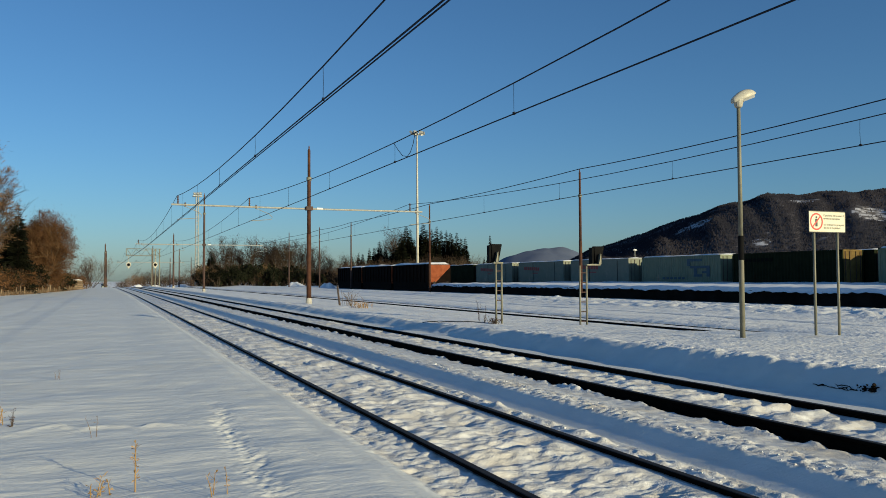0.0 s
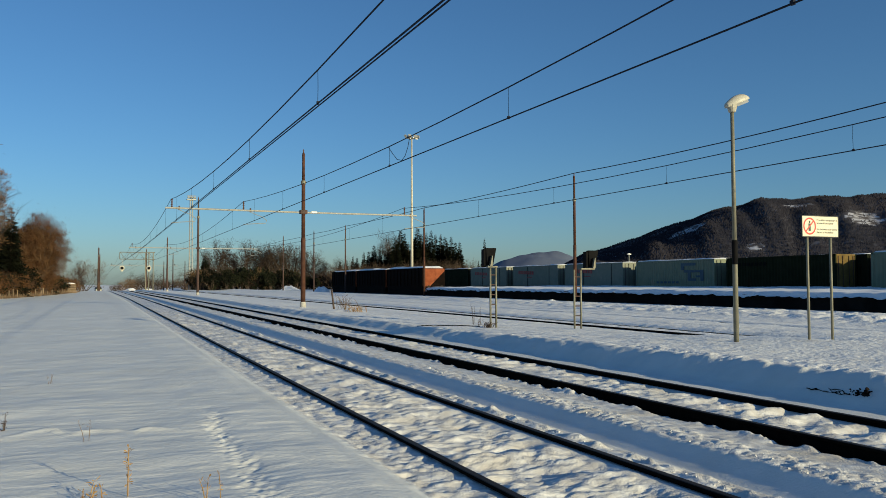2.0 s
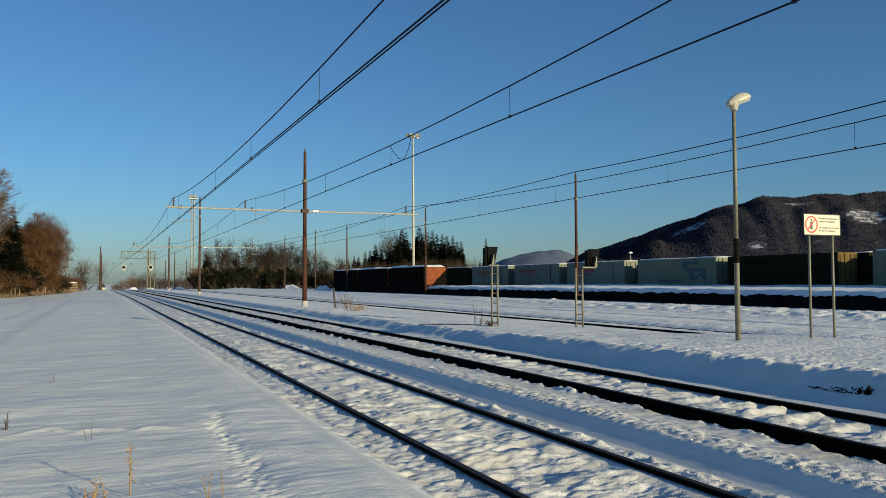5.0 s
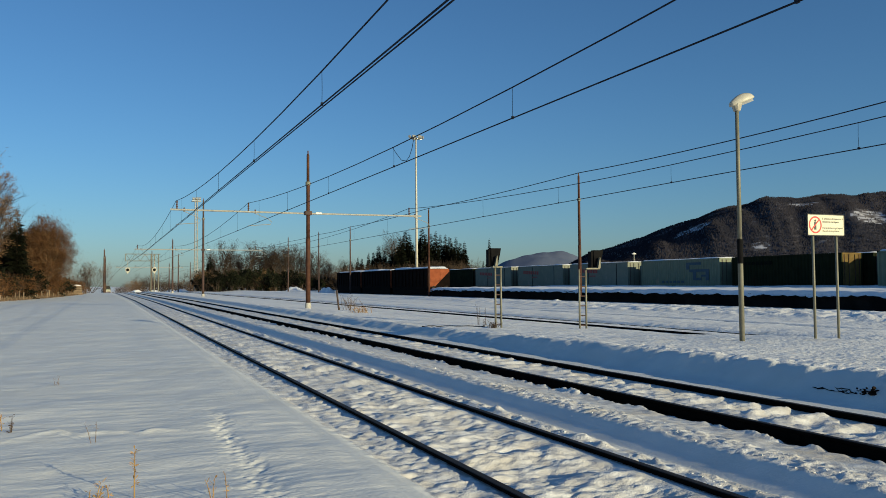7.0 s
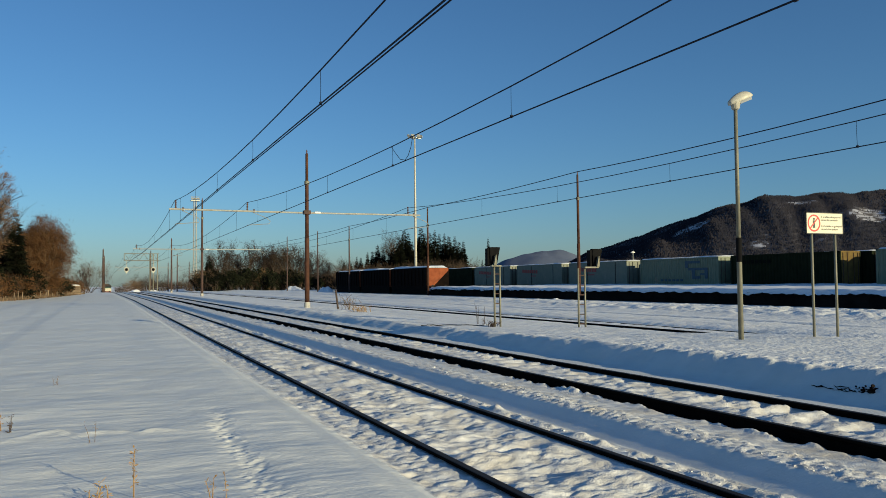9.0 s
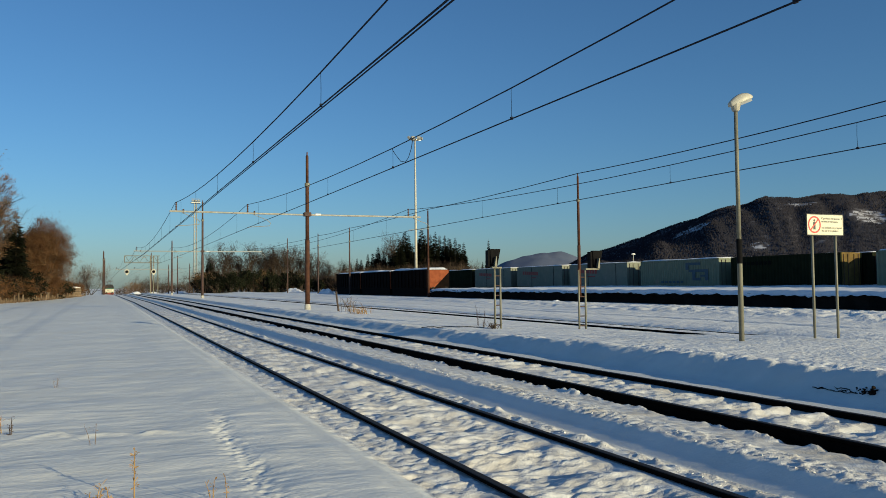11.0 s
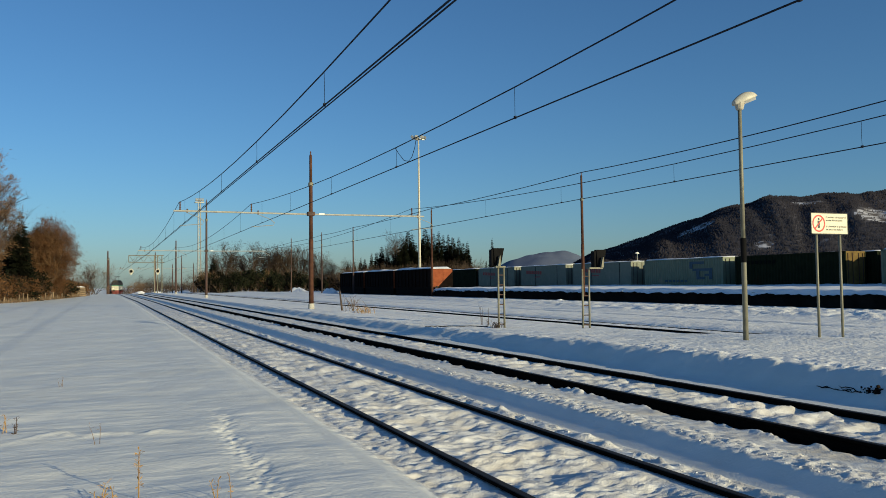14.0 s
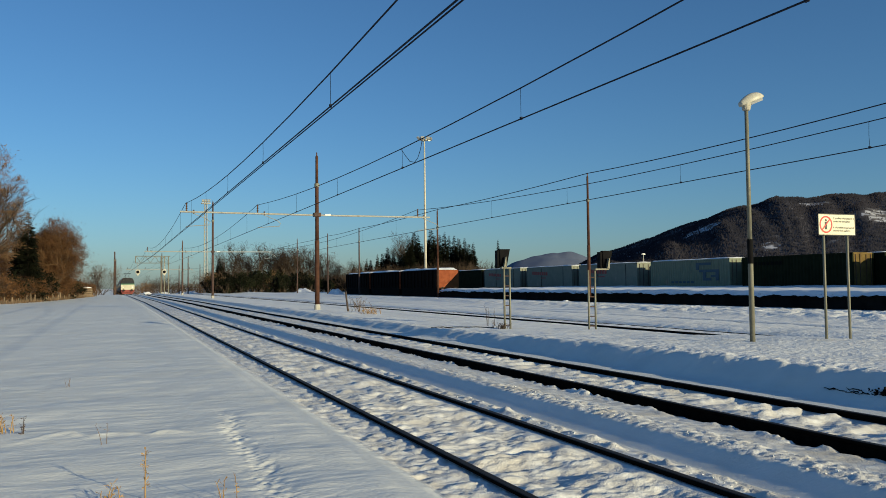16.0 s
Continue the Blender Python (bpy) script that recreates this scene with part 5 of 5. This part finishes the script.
t = thing("leaning_stake", pose(12.55, 44.8, z_at(12.55, 44.8), 0, -7, 0), "dark wooden stake leaning in the snow", "stake")
b = Bits()
b.tube([(0, 0, -0.3), (0, 0, 1.15)], [0.06, 0.05], 7)
part("stake_shaft", b, DEAD_STEM, t)
# a cable lying on the snow and a lamp beyond the containers
t = thing("ground_cable", pose(11.9, 24.3, z_at(11.9, 24.3)), "dark cable trailing over the snow from the signal", "cable")
b = Bits()
pts = []
for i in range(16):
    u = i / 15
    x, y = 11.9 - 2.1 * u + 0.15 * math.sin(u * 7), 24.3 + 0.9 * u + 0.25 * math.sin(u * 4)
    pts.append((x - 11.9, y - 24.3, z_at(x, y) - z_at(11.9, 24.3) + 0.012))
b.tube(pts, 0.018, 6)
part("cable_sheath", b, BLACK, t)
t = thing("yard_lamp", pose(62.7, 84, -0.3), "small white lamp on a thin pole beyond the containers", "yard lamp")
b = Bits()
b.tube([(0, 0, 0), (0, 0, 5.4)], [0.06, 0.045], 8)
part("lamp_pole", b, GALV, t)
b = Bits()
b.lathe([(0.05, 5.35), (0.19, 5.42), (0.2, 5.48), (0.08, 5.6)], 14, Matrix.Diagonal((1.6, 1, 1, 1)))
part("lamp_head", b, WHITE_PAINT, t)
# bared soil and roots in the bank
t = thing("bared_roots", pose(9.55, 7.7, z_at(9.55, 7.7)), "dark clods and roots showing through the snowbank", "roots")
r2 = random.Random(19)
for k in range(34):
    u = r2.random()
    o = Vector((r2.gauss(0, 0.03), 0.16 - 0.34 * u + r2.gauss(0, 0.04), 0))
    o.z = z_at(9.55 + o.x, 7.7 + o.y) - z_at(9.55, 7.7) + r2.gauss(0.015, 0.022)
    q = (0.010 + 0.020 * u) * r2.uniform(0.5, 1.3)
    b = Bits()
    b.lathe([(q * 0.5, -q), (q, -q * 0.3), (q * 0.9, q * 0.3), (q * 0.3, q * 0.7)], 6, Matrix.Translation(o) @ Euler((r2.gauss(0, 0.5), r2.gauss(0, 0.5), r2.uniform(0, 6))).to_matrix().to_4x4() @ Matrix.Diagonal((1, r2.uniform(1, 2.2), 0.8, 1)))
    part("clod", b, SOIL, t)
for k in range(9):
    o = Vector((r2.gauss(0, 0.03), 0.75 - 0.95 * r2.random(), 0))
    w = []
    for j in range(5):
        p = o + Vector((r2.gauss(0, 0.012), 0.055 * j, 0))
        p.z = z_at(9.55 + p.x, 7.7 + p.y) - z_at(9.55, 7.7) + r2.gauss(0.008, 0.006)
        w.append(p)
    b = Bits()
    b.tube(w, [0.003, 0.008, 0.007, 0.005, 0.002], 5)
    part("root", b, SOIL, t)

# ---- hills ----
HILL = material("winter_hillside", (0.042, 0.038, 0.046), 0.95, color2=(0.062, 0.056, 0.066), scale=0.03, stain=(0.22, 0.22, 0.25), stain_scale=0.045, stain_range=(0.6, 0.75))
# the woods' base colour leans to blue to imitate haze over the hill
WOODS = material("hazy_hill_woods", (0.021, 0.022, 0.032), 0.95, color2=(0.031, 0.029, 0.037), scale=0.006, island=0.22, spec=0.05)
CLEARING = material("snowy_clearing", (0.5, 0.5, 0.54), 0.9, color2=(0.08, 0.07, 0.07), scale=0.09, mix=(0.42, 0.58))
# pale blue base colour: the haze of distance is put into it
FAR_HILL = material("hazy_far_hill", (0.11, 0.135, 0.20), 0.95, color2=(0.09, 0.115, 0.175), scale=0.004)


GLADES = ((40.9, 1.5, 1243, 34, 1.0), (45.0, 0.55, 1045, 16, 0.95), (51.8, 1.6, 1185, 38, 0.8), (47.5, 1.2, 1290, 22, 0.62))   # bearing, half width, distance, half depth, how open


def glade(x, y):
    """Where the hill's woods open: over about 0.5 there are few trees."""
    a, r = np.degrees(np.arctan2(x, y)), np.hypot(x, y)
    g = sum(w * np.exp(-((a - c) / da) ** 2 - ((r - d) / dr) ** 2) for c, da, d, dr, w in GLADES)
    return g + 0.3 * smooth_noise(x / 30, y / 24, 78) * (g > 0.1) + 0.12 * smooth_noise(x / 9, y / 9, 79)


def hill(name, az0, az1, r0, r1, top, shape, mat, label, n=(300, 92), rough=9, clear=None):
    az, rr = np.radians(np.linspace(az0, az1, n[0])), np.linspace(r0, r1, n[1])
    A, R = np.meshgrid(az, rr)
    X, Y = np.sin(A) * R, np.cos(A) * R
    u = (R - r0) / (r1 - r0)
    Z = (top * shape(np.degrees(A)) + (np.interp(np.degrees(A), BUMPS[0], BUMPS[1]) if clear else 0)) * np.sin(np.pi * np.clip(u, 0, 1)) ** 0.8 + rough * octaves(X / 160, Y / 160, 501, 4) * np.sin(np.pi * u) - 3
    if clear:
        Z -= 8 * np.abs(octaves(np.degrees(A) * 0.45 + 2 * u, u * 1.5, 505, 3)) * np.clip(np.sin(2 * np.pi * u), 0, 1)
    ids = np.arange(A.size).reshape(A.shape)
    me = bpy.data.meshes.new(name)
    me.from_pydata(np.stack([X, Y, Z], -1).reshape(-1, 3).tolist(), [], np.stack([ids[:-1, :-1], ids[:-1, 1:], ids[1:, 1:], ids[1:, :-1]], -1).reshape(-1, 4).tolist())
    me.polygons.foreach_set("use_smooth", [True] * len(me.polygons))
    me.materials.append(mat)
    if clear:
        me.materials.append(clear)
        me.polygons.foreach_set("material_index", (glade(X[:-1, :-1], Y[:-1, :-1]) > 0.5).astype(np.int32).ravel())
    tagged(new(name, me), label, "hill", kind="structure")
    return X, Y, Z


BUMPS = ((30, 32, 33.5, 35.5, 37.5, 41, 43.5, 45, 47, 48.6, 50.2), (0, 10, 18, 7, 1, 0, 6, 12, 16, 14, 3))   # bearing, metres added to the ridge


def main_ridge(a):
    return step(27.5, 45.5, a) * (1 - 0.035 * np.exp(-((a - 47.3) / 1.5) ** 2)) + 0.05 * np.exp(-((a - 50.5) / 2.0) ** 2) + 0.03 * np.exp(-((a - 42.5) / 0.9) ** 2)


hill("backdrop_far_hill", 18, 42, 3000, 4300, 128, lambda a: np.exp(-((a - 30.0) / 4.0) ** 2) + 0.28 * np.exp(-((a - 35.0) / 5.0) ** 2), FAR_HILL, "distant wooded hill with blue haze in its colour", (120, 24), 14)
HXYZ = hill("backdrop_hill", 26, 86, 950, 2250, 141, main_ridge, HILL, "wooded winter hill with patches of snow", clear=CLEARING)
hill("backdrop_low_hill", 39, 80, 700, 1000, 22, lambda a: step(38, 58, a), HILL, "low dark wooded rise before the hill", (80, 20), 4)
nr = np.random.RandomState(9)
X, Y, Z = HXYZ
nt = 110000
ti, tj = nr.randint(3, 62, nt), nr.randint(4, 190, nt)
tu, tv = nr.rand(nt), nr.rand(nt)
tx = X[ti, tj] * (1 - tu) + X[ti, tj + 1] * tu + (X[ti + 1, tj] - X[ti, tj]) * tv
ty = Y[ti, tj] * (1 - tu) + Y[ti, tj + 1] * tu + (Y[ti + 1, tj] - Y[ti, tj]) * tv
tz = Z[ti, tj] * (1 - tu) + Z[ti, tj + 1] * tu + (Z[ti + 1, tj] - Z[ti, tj]) * tv
keep = (tz > 3) & ((glade(tx, ty) < 0.42) | (nr.rand(nt) < 0.14))
tx, ty, tz = tx[keep], ty[keep], tz[keep]
vs, fs = [], []
for x, y, z, h, w, q in zip(tx, ty, tz, nr.uniform(1.2, 3.6, len(tx)), nr.uniform(0.3, 0.9, len(tx)), nr.uniform(0.6, 0.9, len(tx))):
    b0 = len(vs)
    vs += [(x, y, z - 1), (x + w, y - w * 0.4, z + h * 0.6), (x + w * 0.3, y, z + h), (x - w * 0.5, y + 0.2, z + h * q), (x - w, y - w * 0.3, z + h * 0.5), (x, y - w, z + h * 0.55)]
    fs += [(b0, b0 + 1, b0 + 5), (b0 + 1, b0 + 2, b0 + 5), (b0 + 2, b0 + 3, b0 + 5), (b0 + 3, b0 + 4, b0 + 5), (b0 + 4, b0, b0 + 5)]
me = bpy.data.meshes.new("hill_woods")
me.from_pydata(vs, [], fs)
me.polygons.foreach_set("use_smooth", [True] * len(me.polygons))
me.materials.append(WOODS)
tagged(new("hill_woods", me), "leafless woods covering the hill, tinted blue for haze", "forest", kind="stuff")

# ---- the train ----
T_WHITE = material("train_white_paint", (0.50, 0.47, 0.36), 0.5, color2=(0.42, 0.40, 0.30), scale=2, stain=(0.35, 0.3, 0.22), stain_scale=1)
T_GREEN = material("train_green_paint", (0.03, 0.16, 0.09), 0.45, color2=(0.03, 0.12, 0.07))
T_RED = material("train_red_paint", (0.15, 0.018, 0.013), 0.6, color2=(0.20, 0.028, 0.02))
T_DARK = material("train_dark_grey", (0.014, 0.015, 0.016), 0.6, color2=(0.05, 0.05, 0.05), spec=0.12)
LENS = material("headlight_glass", (0.8, 0.8, 0.75), 0.1)
ROLLING = []


def loco_shell(b, w, y0, y1, z0, z1, zr, front=0.5):
    """A rounded-roof body whose nose leans back above the waist."""
    out = [(-w, z0), (w, z0), (w, z1), (w * 0.93, z1 + 0.3), (w * 0.7, zr - 0.08), (w * 0.35, zr), (-w * 0.35, zr), (-w * 0.7, zr - 0.08), (-w * 0.93, z1 + 0.3), (-w, z1)]
    i, n = len(b.v), len(out)
    for y, nose in ((y0, True), (y1, False)):
        for a, z in out:
            lean = front * max(0, (z - (z0 + 1.2)) / (zr - z0 - 1.2)) if nose else 0
            b.v.append((a, y + lean, z))
    for q in range(n):
        b.f.append((i + q, i + (q + 1) % n, i + n + (q + 1) % n, i + n + q))
    b.f += [tuple(range(i, i + n))[::-1], tuple(range(i + n, i + 2 * n))]
    b.mi += [0] * (n + 2)


def wheels(t, ys):
    for y in ys:
        b = Bits()
        b.box((-1.1, y - 1.6, 0.35), (1.1, y + 1.6, 0.95))
        part("bogie", b, IRON, t, bevel=0.03)
        for dy in (-1.15, 1.15):
            b = Bits()
            for x in (-0.82, 0.70):
                b.lathe([(0.5, 0), (0.5, 0.12)], 16, Matrix.Translation((x, y + dy, 0.5)) @ Euler((0, radians(90), 0)).to_matrix().to_4x4())
            b.tube([(-0.82, y + dy, 0.5), (0.82, y + dy, 0.5)], 0.09, 8)
            part("wheelset", b, IRON, t)


t = thing("locomotive", pose(3, 200, 0), "white and green electric locomotive with a red buffer beam", "locomotive")
b = Bits()
loco_shell(b, 1.46, 0.0, 15.5, 1.0, 2.95, 3.95, 0.65)
body = part("loco_body", b, T_DARK, t, "dark grimy locomotive body", bevel=0.05)
b = Bits()
b.prism([(-1.49, 1.15), (1.49, 1.15), (1.49, 2.35), (-1.49, 2.35)], -0.04, 0.35, "y")
part("nose_panel", b, T_WHITE, body, "white nose panel", bevel=0.03)
b = Bits()
b.prism([(-1.5, 2.35), (1.5, 2.35), (1.46, 2.58), (-1.46, 2.58)], -0.03, 0.5, "y")
part("nose_stripe", b, T_GREEN, body, "green stripe under the windscreen")
b = Bits()
b.prism([(-0.8, 3.2), (0.8, 3.2), (0.6, 3.42), (-0.6, 3.42)], 0.2, 0.7, "y")
part("brow_panel", b, T_DARK, body, "dark brow above the windscreen")
for s in (-1, 1):
    b = Bits()
    b.prism([(s * 0.06, 2.62), (s * 1.3, 2.62), (s * 1.22, 3.15), (s * 0.06, 3.15)], 0.16, 0.5, "y")
    part("windscreen", b, PANE, body, "dark windscreen pane")
    b = Bits()
    b.lathe([(0.16, 0), (0.16, 0.08)], 16, Matrix.Translation((s * 1.05, -0.04, 1.75)) @ Euler((radians(90), 0, 0)).to_matrix().to_4x4())
    part("headlight", b, LENS, body, "round headlight")
    b = Bits()
    b.lathe([(0.1, 0), (0.1, 0.45), (0.26, 0.47), (0.26, 0.52)], 14, Matrix.Translation((s * 0.87, -0.05, 1.03)) @ Euler((radians(90), 0, 0)).to_matrix().to_4x4())
    part("buffer", b, IRON, t)
b = Bits()
b.box((-1.45, -0.1, 0.55), (1.45, 0.3, 1.15))
part("buffer_beam", b, T_RED, t, "red buffer beam", bevel=0.03)
b = Bits()
b.box((-1.2, -0.05, 0.2), (1.2, 0.05, 0.5))
part("snow_plough", b, T_RED, t, "red rail guard")
b = Bits()
b.tube([(-0.5, 5, 3.85), (-0.3, 6.4, 4.4), (-0.5, 5.2, 5.0)], 0.04, 5)
b.tube([(0.5, 5, 3.85), (0.3, 6.4, 4.4), (0.5, 5.2, 5.0)], 0.04, 5)
b.tube([(-0.8, 5.2, 5.02), (0.8, 5.2, 5.02)], 0.04, 5)
part("pantograph", b, IRON, t, "raised pantograph")
wheels(t, (3.2, 12.3))
ROLLING.append((t, 0.0))
first = None
for i in range(6):
    y_off = 16.3 + 26.4 * i
    if first is None:
        t = thing("railway_carriage", pose(3, 200, 0), "dark grimy passenger carriage behind the locomotive", "railway carriage", "carriages of the train")
        b = Bits()
        loco_shell(b, 1.41, 0.0, 25.8, 0.95, 3.0, 3.75, 0.0)
        body = part("carriage_body", b, T_DARK, t, bevel=0.04)
        for s in (-1, 1):
            for k in range(10):
                b = Bits()
                b.box((s * 1.415 - 0.01, 2.4 + k * 2.2, 1.9), (s * 1.415 + 0.01, 3.8 + k * 2.2, 2.75))
                part("window", b, PANE, body)
        wheels(t, (3.5, 22.3))
        first = t
    else:
        t = copy_thing(first, pose(3, 200, 0))
    ROLLING.append((t, y_off))


def motions():
    """The train nears at a steady pace along the bend and up to the crest."""
    for ob, off in ROLLING:
        rows = []
        for k in range(17):
            y = 528.0 - 20.5 * k + off
            x = 3.76 + float(swing(np.array(y)))
            rows.append((float(k), pose(x, y, float(fall(np.array(y))), 0.41 if y > 190 else 0, 0, 0.53)))
        walk(ob, rows)


motions()
